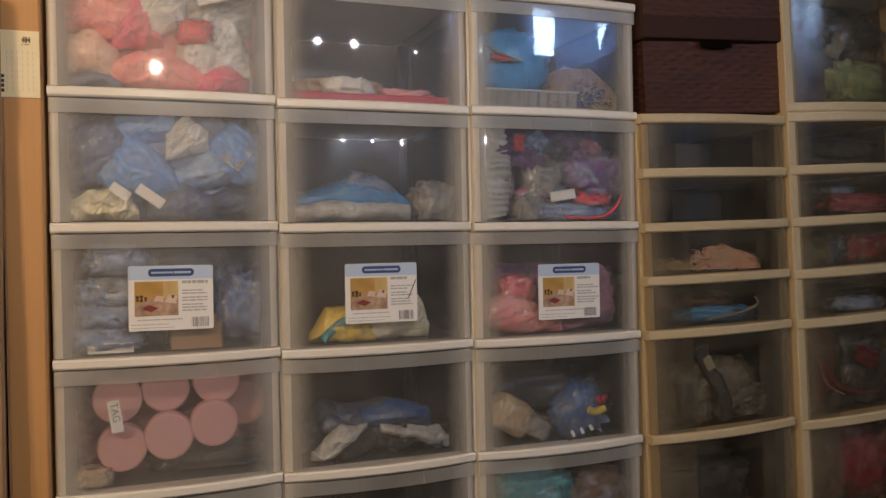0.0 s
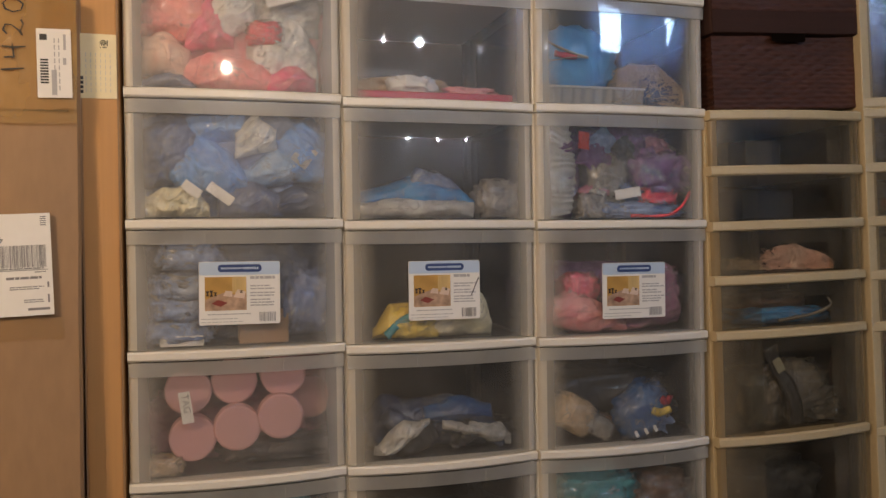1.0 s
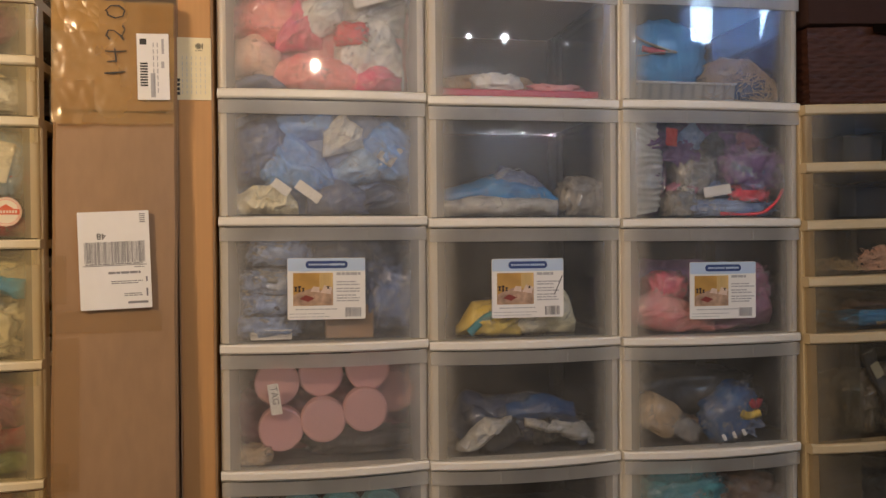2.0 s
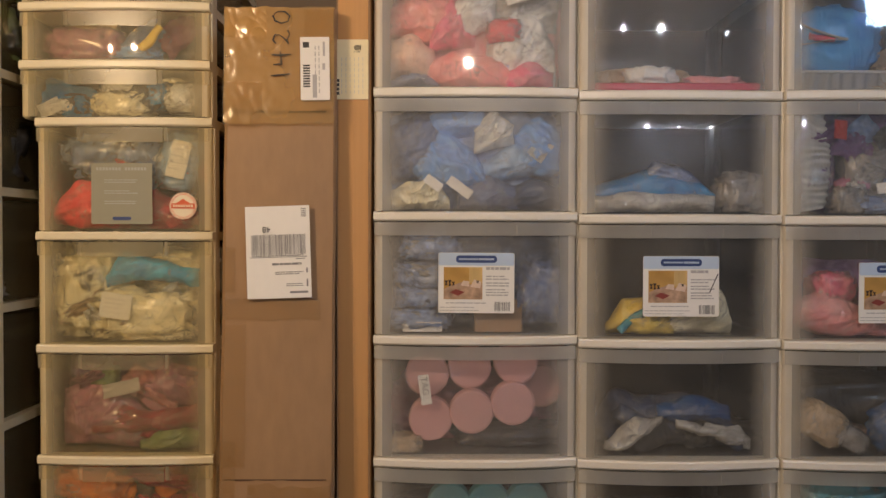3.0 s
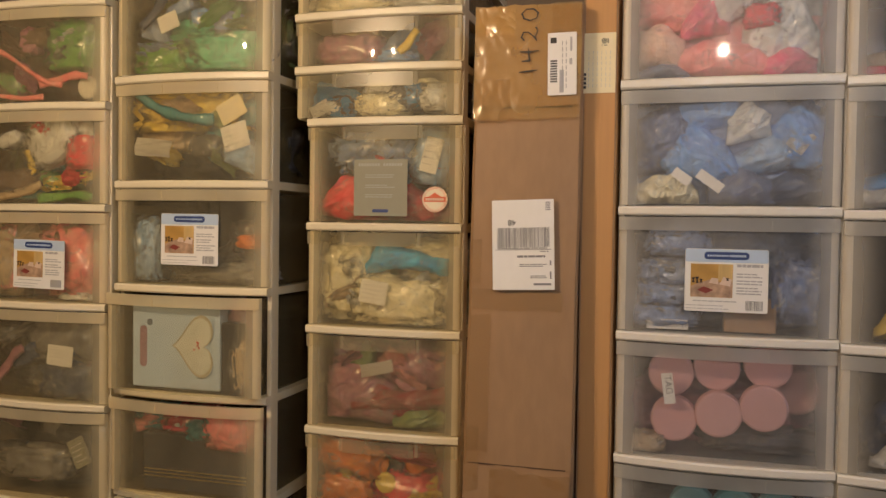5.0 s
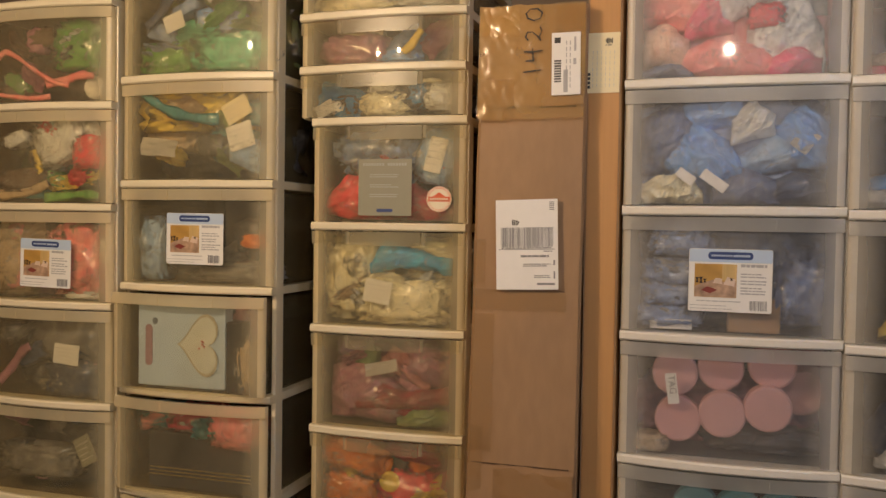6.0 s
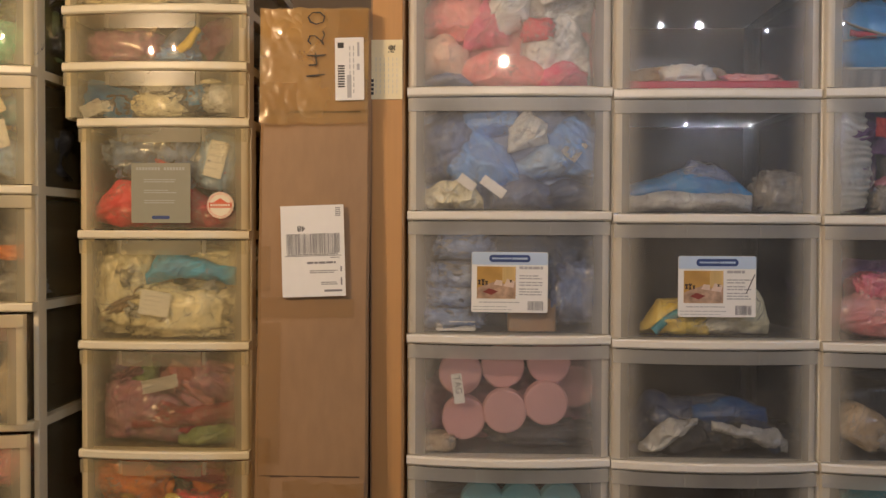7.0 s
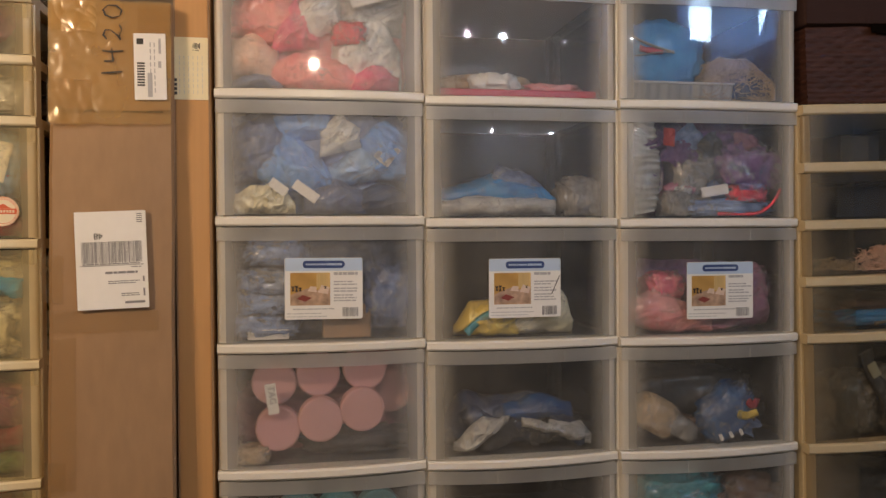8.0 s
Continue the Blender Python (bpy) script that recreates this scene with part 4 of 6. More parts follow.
def bag(key, row, u0, u1, v0, v1, goods, label, back=0.0, deep=0.07, film=True, fold=0.35, turn=0.0, name="plastic_bag", category="bag", sub=4, box=0.6):
    xa, xb, yf, za, zb = inside(key, row)
    SEED[0] += 1
    hx, hz = (xb - xa) * (u1 - u0) / 2, (zb - za) * (v1 - v0) / 2
    x, z = xa + (xb - xa) * (u0 + u1) / 2, za + (zb - za) * (v0 + v1) / 2
    y = yf + 0.016 + back + deep / 2
    t = thing(name, label, category, pose(x, y, z, 0, turn, 0), group="bags in the drawers" if category == "bag" else "")
    part("filling" if film or category == "bag" else "body", lump(hx * 1.04, deep / 2, hz * 1.02, SEED[0], fold * 1.25, sub, box=box, crisp=0.7 if fold >= 0.45 else 0.3), S[goods], t, smooth=True)
    if film:
        skin = lump(hx * 1.09, deep / 2 + 0.006, hz * 1.05, SEED[0] + 500, fold * 1.5, sub, freq=2.6, box=box, crisp=0.45)
        bmesh.ops.delete(skin, geom=[v for v in skin.verts if v.co.y > 0.12 * deep], context="VERTS")
        part("film", skin, FILM, t, "wrinkled clear film", smooth=True)
    return t


def limp_sheet(w, h, seed):
    """A small paper or film sheet, bent along soft creases, with an uneven edge."""
    bm = bmesh.new()
    o = Vector((seed * 0.37, seed * 0.91, 0))
    n = 8
    grid = []
    for j in range(n + 1):
        row = []
        for i in range(n + 1):
            u, v = i / n - 0.5, j / n - 0.5
            q = Vector((u * 1.6, v * 1.6, 0)) + o
            y = -0.10 * min(w, h) * abs(noise.noise(q * 1.3)) - 0.05 * min(w, h) * noise.noise(q * 3)
            row.append(bm.verts.new((u * w * (1 + 0.12 * noise.noise(q + Vector((3, 1, 0)))), y, v * h * (1 + 0.14 * noise.noise(q + Vector((7, 5, 0)))))))
        grid.append(row)
    for a, b in zip(grid, grid[1:]):
        for i in range(n):
            bm.faces.new((a[i], a[i + 1], b[i + 1], b[i]))
    bmesh.ops.solidify(bm, geom=bm.faces[:], thickness=0.0006)
    return bm


def tag(key, row, u, v, w, h, turn, label, back=-0.004, lines=True, mat=None, name="paper_tag"):
    """A small printed card leaning behind the drawer front."""
    xa, xb, yf, za, zb = inside(key, row)
    SEED[0] += 1
    rng = random.Random(SEED[0])
    t = thing(name, label, "tag", pose(xa + (xb - xa) * u, behind_front(key, row, u) + 0.005 + 0.5 * max(0.0, back + 0.012), za + (zb - za) * v, -3, turn, 0))
    bm = plate(-w / 2, w / 2, -h / 2, h / 2, 0, th=0.001, r=min(w, h) * 0.06) if lines or min(w, h) < 0.02 else limp_sheet(w, h, SEED[0])
    part("card", bm, mat or PAPER, t)
    if lines:
        m = part("text_block", bars(text_lines(-w * 0.4, w * 0.4, [h * (0.25 - 0.18 * i) for i in range(4)], h * 0.035, rng, dash=max(0.3, w / 0.06)), -0.0012), INK_PALE, t)
        m["kind"] = "stuff"
    return t


def ribbon(key, row, points, width, goods, label, back=0.0, name="ribbon"):
    """A bent strip; points are shares of the drawer's inner width and height."""
    xa, xb, yf, za, zb = inside(key, row)
    bm = bmesh.new()
    P = [Vector((xa + (xb - xa) * u, yf + 0.014 + back + 0.006 * math.sin(i * 1.7), za + (zb - za) * v)) for i, (u, v) in enumerate(points)]
    dense = []
    for i in range(len(P) - 1):
        p0, p1, p2, p3 = P[max(i - 1, 0)], P[i], P[i + 1], P[min(i + 2, len(P) - 1)]
        for k in range(6):
            s = k / 6
            dense.append(0.5 * (2 * p1 + (p2 - p0) * s + (2 * p0 - 5 * p1 + 4 * p2 - p3) * s * s + (3 * p1 - p0 - 3 * p2 + p3) * s ** 3))
    dense.append(P[-1])
    rings = []
    for i, p in enumerate(dense):
        d = (dense[min(i + 1, len(dense) - 1)] - dense[max(i - 1, 0)]).normalized()
        n = Vector((-d.z, 0, d.x)).normalized() * width / 2 * (0.8 + 0.35 * noise.noise(p * 40))
        o = Vector((0, 0.002, 0))
        rings.append([bm.verts.new(q) for q in (p - n, p - n * 0.4 - o, p + n * 0.5 - o * 1.4, p + n, p + o)])
    for a, b in zip(rings, rings[1:]):
        for i in range(5):
            j = (i + 1) % 5
            bm.faces.new((a[i], a[j], b[j], b[i]))
    bm.faces.new(rings[0][::-1])
    bm.faces.new(rings[-1])
    ob = link_mesh(name, bm, S[goods], smooth=True)
    return tagged(ob, label, "ribbon")


def solid(key, row, u0, u1, v0, v1, mat, label, category, name, back=0.0, deep=0.08, bevel=0.003, turn=0.0):
    xa, xb, yf, za, zb = inside(key, row)
    hx, hz = (xb - xa) * (u1 - u0) / 2, (zb - za) * (v1 - v0) / 2
    t = thing(name, label, category, pose(xa + (xb - xa) * (u0 + u1) / 2, yf + 0.03 + back, za + (zb - za) * (v0 + v1) / 2, 0, turn, 0))
    part("box_body", box_bm(-hx, hx, 0, deep, -hz, hz, bevel=bevel), mat, t)
    return t, hx, hz


def disc(key, row, u, v, r, mat, label, back=0.0, deep=0.03, tilt=0.0, name="foam_disc"):
    xa, xb, yf, za, zb = inside(key, row)
    bm = bmesh.new()
    n = 36
    prof = [(r - 0.004, 0.0), (r - 0.001, 0.0015), (r, 0.005), (r, deep - 0.004), (r - 0.004, deep)]
    rings = [[bm.verts.new((rr * math.cos(2 * math.pi * k / n), yy, rr * math.sin(2 * math.pi * k / n))) for k in range(n)] for rr, yy in prof]
    for a, b in zip(rings, rings[1:]):
        for k in range(n):
            bm.faces.new((a[k], a[(k + 1) % n], b[(k + 1) % n], b[k]))
    bm.faces.new(rings[0])
    bm.faces.new(rings[-1][::-1])
    ob = link_mesh(name, bm, mat)
    ob.matrix_world = pose(xa + (xb - xa) * u, yf + 0.03 + back, za + (zb - za) * v, tilt, 0, 0)
    return tagged(ob, label, "foam disc", group="foam discs in the drawers")


def wrapper(key, row, u, v, w, h, goods, turn, back):
    """A flattened, sharply creased piece of plastic wrapping, leaning among the bags."""
    xa, xb, yf, za, zb = inside(key, row)
    SEED[0] += 1
    o = Vector((SEED[0] * 0.61 % 71, SEED[0] * 1.13 % 67, 0))
    n = 16
    bm = bmesh.new()
    grid = []
    for j in range(n + 1):
        line = []
        for i in range(n + 1):
            a, b = i / n - 0.5, j / n - 0.5
            q = Vector((a * 2.2 + b * 0.8, b * 1.5 - a * 0.6, 0)) + o
            y = -0.016 * abs(noise.noise(q * 1.4)) - 0.010 * abs(noise.noise(q * 3.1)) - 0.003 * noise.noise(q * 7) + 0.03 * (a * a + b * b)
            ru = 1 + 0.30 * noise.noise(Vector((b * 3, 4, 0)) + o) + 0.03 * noise.noise(Vector((b * 11, 9, 0)) + o)
            rv = 1 + 0.30 * noise.noise(Vector((a * 3, 2, 0)) + o) + 0.03 * noise.noise(Vector((a * 11, 6, 0)) + o)
            line.append(bm.verts.new((a * w * ru, y, b * h * rv)))
        grid.append(line)
    for a, b in zip(grid, grid[1:]):
        for i in range(n):
            bm.faces.new((a[i], a[i + 1], b[i + 1], b[i]))
    bmesh.ops.solidify(bm, geom=bm.faces[:], thickness=0.0008)
    x, z = xa + (xb - xa) * u, za + (zb - za) * v
    m = pose(x, behind_front(key, row, u) + 0.026 + back, z, 0, turn, 0)
    low, high = (f((m @ p.co).z for p in bm.verts) for f in (min, max))
    lift = max(0.0, za + 0.001 - low) - max(0.0, high - zb + 0.004)
    ob = link_mesh("plastic_wrapper", bm, S[goods], smooth=True)
    ob.matrix_world = Matrix.Translation((0, 0, lift)) @ m
    return tagged(ob, "creased %s plastic wrapper among craft bags" % WORDS.get(goods, goods), "wrapper", group="wrappers in the drawers")


def smooth_line(points, u):
    """A soft curve through a few (u, v) points."""
    for (a, va), (b, vb) in zip(points, points[1:]):
        if u <= b:
            k = min(max((u - a) / (b - a), 0.0), 1.0)
            return va + (vb - va) * (3 * k * k - 2 * k ** 3) * 0.6 + (vb - va) * k * 0.4
    return points[-1][1]


def pouch(key, row, lower, upper, goods, label, back=0.0, deep=0.05, film=True, slant=0.3, crease=0.008):
    """A soft filled bag between a lower and an upper outline, with long flowing folds."""
    xa, xb, yf, za, zb = inside(key, row)
    SEED[0] += 1
    o = Vector((SEED[0] * 0.77 % 61, SEED[0] * 1.31 % 53, SEED[0] * 0.29 % 47))
    u0, u1 = lower[0][0], lower[-1][0]
    nu, nt = 72, 34

    def sheet(lift, seed, side):
        bm = bmesh.new()
        grid = []
        for i in range(nu + 1):
            k = i / nu
            u = u0 + (u1 - u0) * k
            lo, hi = smooth_line(lower, u), smooth_line(upper, u)
            col = []
            for j in range(nt + 1):
                t = j / nt
                v = lo + (hi - lo) * t
                swell = max(0.0, math.sin(math.pi * t)) ** 0.5 * max(0.0, math.sin(math.pi * k)) ** 0.35
                q = Vector((u * 5 + v * slant * 6, v * 5 - u * slant * 9, seed)) + o
                f = 1.4 * abs(noise.noise(q * 0.9)) + 0.8 * abs(noise.noise(Vector((q.x * 1.2, q.y * 2.4, q.z)))) + 0.35 * abs(noise.noise(Vector((q.x * 2.0, q.y * 4.6, q.z))))
                y = behind_front(key, row, u) + 0.012 + back + deep * (0.62 - side * 0.62 * swell) + (1.2 * crease * (f - 0.6) - lift) * swell
                z = max(za + (zb - za) * (v + (0.04 * noise.noise(q * 1.3) + 0.012 * noise.noise(q * 4.0)) * (0 < j)), za + 0.0005)
                col.append(bm.verts.new((xa + (xb - xa) * (u + 0.012 * noise.noise(q * 1.1 + o)), y, z)))
            grid.append(col)
        for a, b in zip(grid, grid[1:]):
            for j in range(nt):
                bm.faces.new((a[j], a[j + 1], b[j + 1], b[j]))
        return bm

    t = thing("plastic_bag", label, "bag", group="bags in the drawers")
    body = sheet(0.0, 0.0, 1)
    rear = sheet(0.0, 0.0, -0.5)
    me = bpy.data.meshes.new("rear")
    rear.to_mesh(me)
    rear.free()
    body.from_mesh(me)
    bpy.data.meshes.remove(me)
    bmesh.ops.remove_doubles(body, verts=body.verts[:], dist=2e-5)
    part("filling", body, S[goods], t, smooth=True)
    if film:
        part("film", sheet(0.003, 7.3, 1), FILM, t, "wrinkled clear film", smooth=True)
    return t


WORDS = {"steel": "grey-blue", "slate": "slate-blue", "deepblue": "deep blue", "paleblue": "pale blue", "skyblue": "sky blue", "mint": "mint-green", "dark": "dark grey"}


def clutter(key, row, goods, n, v0=0.0, v1=0.95, size=0.16, back=0.006):
    """Small crumpled bags jammed in front of the large ones, with loose white corners of paper."""
    SEED[0] += 7
    rng = random.Random(SEED[0])
    for k in range(n):
        g = goods[k % len(goods)]
        w, h = size * (0.7 + 0.8 * rng.random()), size * (0.9 + 1.0 * rng.random())
        u = 0.04 + (0.92 - w) * ((k * 0.618 + rng.random() * 0.2) % 1.0)
        v = v0 + max(0.0, v1 - v0 - h) * rng.random()
        if k % 2:
            wrapper(key, row, u + w / 2, v + h / 2, 0.34 * w * 1.3, 0.16 * h, g, rng.uniform(-40, 40), back - 0.008 * rng.random())
            continue
        bag(key, row, u, u + w, v, v + h, g, "small crumpled clear bag of %s craft pieces" % WORDS.get(g, g), back=back + 0.02 * rng.random(), deep=0.035, fold=0.42, turn=rng.uniform(-35, 35), sub=3, film=k % 4 == 0)


clutter("c1", 2, ("slate", "navy", "navy"), 6, v1=0.9)
clutter("c2", 3, ("navy", "dark", "dark"), 4, v1=0.5)
clutter("c3", 1, ("purple", "steel", "mauve", "dark", "palegrey", "purple"), 9)
clutter("c3", 3, ("dark", "steel", "brown"), 4, v1=0.5)
clutter("l1", 0, ("dark", "steel", "white", "red"), 8, v0=0.42)
clutter("l1", 1, ("cream", "white", "cream", "beige"), 9)
clutter("l1", 2, ("mauve", "crimson", "purple", "pink", "olive", "mauve"), 12)
clutter("l1", 3, ("orange", "crimson", "orange", "red", "dark", "yellow"), 12)
clutter("l1a", 1, ("mauve", "steel", "beige"), 5, size=0.2)
clutter("l1a", 2, ("white", "dark", "cream", "skyblue"), 7, size=0.2)
clutter("l1a", 0, ("cream", "white", "beige"), 5, size=0.22, v1=0.8)
clutter("l2", 0, ("steel", "green", "mint", "olive", "blue"), 11)
clutter("l2", 1, ("yellow", "olive", "beige", "teal", "dark"), 9)
clutter("l2", 2, ("steel", "grey", "dark"), 5, v1=0.45)
clutter("l2", 4, ("coral", "teal", "white"), 4, v0=0.55)
clutter("l3", 0, ("brown", "white", "mauve", "green", "dark"), 11)
clutter("l3", 1, ("white", "red", "teal", "yellow", "green", "brown"), 12)
clutter("l3", 2, ("coral", "beige", "coral", "pink"), 9)
clutter("l3", 3, ("dark", "grey", "navy", "mauve"), 7)
clutter("l3", 4, ("dark", "grey", "mauve"), 7)
clutter("c5", 0, ("dark", "dark", "grey", "olive"), 6)
clutter("c5", 6, ("dark", "maroon", "dark", "brown"), 6)
clutter("c4", 4, ("taupe", "grey"), 4, v1=0.5)

def raffia(key, row, u0, u1, v0, v1, goods, label, n=60, back=0.0):
    """A loose tangle of thin curled strands, wound as one heap."""
    xa, xb, yf, za, zb = inside(key, row)
    SEED[0] += 1
    rng = random.Random(SEED[0])
    bm = bmesh.new()
    cx, cz = xa + (xb - xa) * (u0 + u1) / 2, za + (zb - za) * (v0 + v1) / 2
    hx, hz = (xb - xa) * (u1 - u0) / 2, (zb - za) * (v1 - v0) / 2
    for _ in range(n):
        p = Vector((cx + hx * rng.uniform(-0.8, 0.8), yf + 0.02 + back + 0.05 * rng.random(), cz + hz * rng.uniform(-1, 0.5)))
        a, bend = rng.uniform(-0.6, 0.9), rng.uniform(-0.5, 0.5)
        prev = None
        for k in range(9):
            p = p + Vector((math.cos(a), 0.25 * math.sin(a * 3 + k), math.sin(a))) * hx * 0.11
            a += bend + rng.uniform(-0.25, 0.25)
            crest = za + 2 * hz * (0.25 + 0.6 * max(0.0, 1 - ((p.x - cx) / hx) ** 2)) + 0.012 * noise.noise(p * 30)
            if p.z > crest:
                p.z, a = crest - 0.3 * (p.z - crest), -abs(a)
            p.z = max(p.z, za + 0.002 + 0.004 * rng.random())
            p.x = min(max(p.x, cx - hx), cx + hx)
            w = Vector((-math.sin(a), 0.3, math.cos(a))) * 0.00055
            ring = [bm.verts.new(p - w), bm.verts.new(p + w), bm.verts.new(p + Vector((0, 0.0010, 0)))]
            if prev:
                for i in range(3):
                    j = (i + 1) % 3
                    bm.faces.new((prev[i], prev[j], ring[j], ring[i]))
            prev = ring
    return tagged(link_mesh("raffia_tangle", bm, S[goods]), label, "raffia", kind="stuff")


# pink and red bags
pouch("c1", 0, ((0.01, 0.52), (0.2, 0.44), (0.46, 0.50)), ((0.01, 0.76), (0.14, 0.90), (0.34, 0.92), (0.46, 0.78)), "salmon", "crumpled clear bag of salmon-red craft pieces", back=0.010, deep=0.06)
pouch("c1", 0, ((0.24, 0.36), (0.50, 0.40)), ((0.24, 0.62), (0.36, 0.84), (0.50, 0.74)), "magenta", "clear bag of magenta-red craft pieces", back=0.004, deep=0.05, slant=0.9)
pouch("c1", 0, ((0.36, 0.46), (0.62, 0.56)), ((0.36, 0.76), (0.50, 0.90), (0.62, 0.82)), "white", "crumpled clear bag with pale grey wrapping", deep=0.04, slant=0.8)
pouch("c1", 0, ((0.03, 0.12), (0.28, 0.10)), ((0.03, 0.46), (0.14, 0.50), (0.28, 0.36)), "peach", "peach paper roll in a clear bag", back=-0.002, deep=0.05, slant=0.2, crease=0.004)
pouch("c1", 0, ((0.02, 0.0), (0.30, 0.0)), ((0.02, 0.10), (0.16, 0.16), (0.30, 0.10)), "slate", "grey-blue scraps in a clear bag", back=0.004, deep=0.04)
pouch("c1", 0, ((0.22, 0.08), (0.4, 0.0), (0.74, 0.0)), ((0.22, 0.26), (0.40, 0.34), (0.60, 0.30), (0.74, 0.12)), "coral", "shiny clear bag of bright coral pieces", back=-0.004, deep=0.05, slant=0.2)
pouch("c1", 0, ((0.56, 0.04), (0.96, 0.04)), ((0.56, 0.46), (0.70, 0.78), (0.86, 0.72), (0.96, 0.40)), "white", "crumpled clear bag of pale translucent pieces", back=0.006, deep=0.06, slant=1.0, crease=0.010)
pouch("c1", 0, ((0.66, 0.0), (0.94, 0.0)), ((0.66, 0.12), (0.80, 0.26), (0.94, 0.14)), "magenta", "clear bag of magenta craft pieces", back=-0.004, deep=0.04)
pouch("c1", 0, ((0.50, 0.56), (0.98, 0.50)), ((0.50, 0.96), (0.74, 0.98), (0.98, 0.92)), "palegrey", "clear bag of pale grey wrapping near the lip", back=0.02, deep=0.05, crease=0.010)
bag("c1", 0, 0.58, 0.74, 0.42, 0.62, "red", "small clear bag of orange-red pieces", deep=0.04)
bag("c1", 0, 0.05, 0.98, 0.0, 0.97, "pink", "large bag of muted pink pieces behind others", back=0.045, deep=0.12, film=False)
tag("c1", 0, 0.77, 0.88, 0.07, 0.034, -16, "white printed tag with a barcode on a bag")
# blue bags
bag("c1", 1, 0.02, 0.98, 0.0, 0.94, "steel", "large bag of grey-blue craft pieces", back=0.04, deep=0.12, film=False)
pouch("c1", 1, ((0.02, 0.26), (0.34, 0.30)), ((0.02, 0.80), (0.18, 0.94), (0.34, 0.84)), "slate", "crumpled clear bag of grey-blue pieces", back=0.012, deep=0.06, slant=0.8, crease=0.012)
pouch("c1", 1, ((0.14, 0.34), (0.3, 0.22), (0.62, 0.10)), ((0.14, 0.52), (0.30, 0.76), (0.46, 0.62), (0.62, 0.24)), "blue", "clear bag of medium-blue craft pieces", back=0.002, deep=0.06, slant=-0.9, crease=0.010)
pouch("c1", 1, ((0.24, 0.66), (0.56, 0.68)), ((0.24, 0.90), (0.4, 0.95), (0.56, 0.92)), "blue", "clear bag of blue pieces near the lip", back=0.010, deep=0.05)
pouch("c1", 1, ((0.50, 0.54), (0.72, 0.60)), ((0.50, 0.78), (0.60, 0.92), (0.72, 0.80)), "white", "crumpled clear bag with white wrapping", back=0.0, deep=0.04, slant=0.9, crease=0.012)
pouch("c1", 1, ((0.54, 0.24), (0.94, 0.34)), ((0.54, 0.46), (0.72, 0.62), (0.94, 0.58)), "paleblue", "clear bag of pale blue pieces", back=0.006, deep=0.05, slant=0.5)
pouch("c1", 1, ((0.72, 0.34), (0.99, 0.30)), ((0.72, 0.72), (0.86, 0.88), (0.99, 0.72)), "blue", "crumpled clear bag of bright blue pieces", back=0.0, deep=0.05, slant=-0.8, crease=0.012)
pouch("c1", 1, ((0.40, 0.0), (0.76, 0.0)), ((0.40, 0.22), (0.58, 0.32), (0.76, 0.20)), "slate", "clear bag of slate-blue pieces on the drawer floor", deep=0.05)
pouch("c1", 1, ((0.68, 0.0), (0.99, 0.0)), ((0.68, 0.20), (0.84, 0.30), (0.99, 0.22)), "navy", "clear bag of dark muted pieces", back=0.006, deep=0.05)
pouch("c1", 1, ((0.01, 0.0), (0.36, 0.0)), ((0.01, 0.16), (0.12, 0.26), (0.26, 0.30), (0.36, 0.14)), "cream", "clear bag of off-white rolls", back=-0.002, deep=0.05, slant=1.4, crease=0.012)
tag("c1", 1, 0.415, 0.20, 0.046, 0.017, 36, "blank white paper strip among blue bags", lines=False, back=-0.011)
tag("c1", 1, 0.27, 0.24, 0.032, 0.016, 36, "blank white paper strip among blue bags", lines=False, back=-0.011)
tag("c1", 1, 0.86, 0.55, 0.030, 0.036, 38, "blank pale paper tag on a bright blue bag", lines=False, back=0.004)
# grey and navy bags
bag("c1", 2, 0.02, 0.98, 0.0, 0.90, "navy", "large bag of dark navy pieces", back=0.05, deep=0.12, film=False)
for k, (v0, v1) in enumerate(((0.02, 0.22), (0.2, 0.42), (0.40, 0.62), (0.66, 0.90))):
    bag("c1", 2, 0.02 + 0.03 * k, 0.34 + 0.02 * k, v0, v1, "steel", "flat crumpled clear bag in a stack of grey-blue bags", deep=0.06, fold=0.5)
bag("c1", 2, 0.74, 0.98, 0.08, 0.60, "slate", "crumpled clear bag of dusty blue pieces", fold=0.5)
bag("c1", 2, 0.30, 0.76, 0.25, 0.85, "navy", "clear bag of dark navy pieces behind the label", back=0.03)
solid("c1", 2, 0.50, 0.76, 0.0, 0.30, CARD, "small plain brown cardboard box among blue bags", "box", "small_box", back=-0.016, deep=0.05)
solid("c1", 2, 0.10, 0.32, 0.0, 0.09, PAPER, "flat white paper packet on the drawer floor", "packet", "paper_packet", back=-0.014, deep=0.04, bevel=0.002)
# pink foam discs
FOAM = surface("pink_foam", (0.62, 0.35, 0.36), 0.85, amount=0.06, grain=260, bump=0.4)
FOAM_TEAL = surface("teal_foam", (0.12, 0.32, 0.36), 0.85, amount=0.06, grain=260, bump=0.4)
R = 0.0375
PINK = "round pink foam disc standing in a clear drawer"
for u, v, b in ((0.235, 0.71, 0.012), (0.475, 0.77, 0.02), (0.735, 0.82, 0.012), (0.255, 0.30, 0.0), (0.485, 0.37, -0.004), (0.715, 0.45, -0.004), (0.90, 0.55, 0.06), (0.92, 0.82, 0.07)):
    disc("c1", 3, u, v, R, FOAM, PINK, back=b)
# dark lump added so the floor behind the discs stays dim
bag("c1", 3, 0.42, 0.98, 0.0, 0.22, "dark", "dark filler lump dimming the floor under pink foam discs", back=0.045, deep=0.06, film=False, name="plain_lump", category="bundle")
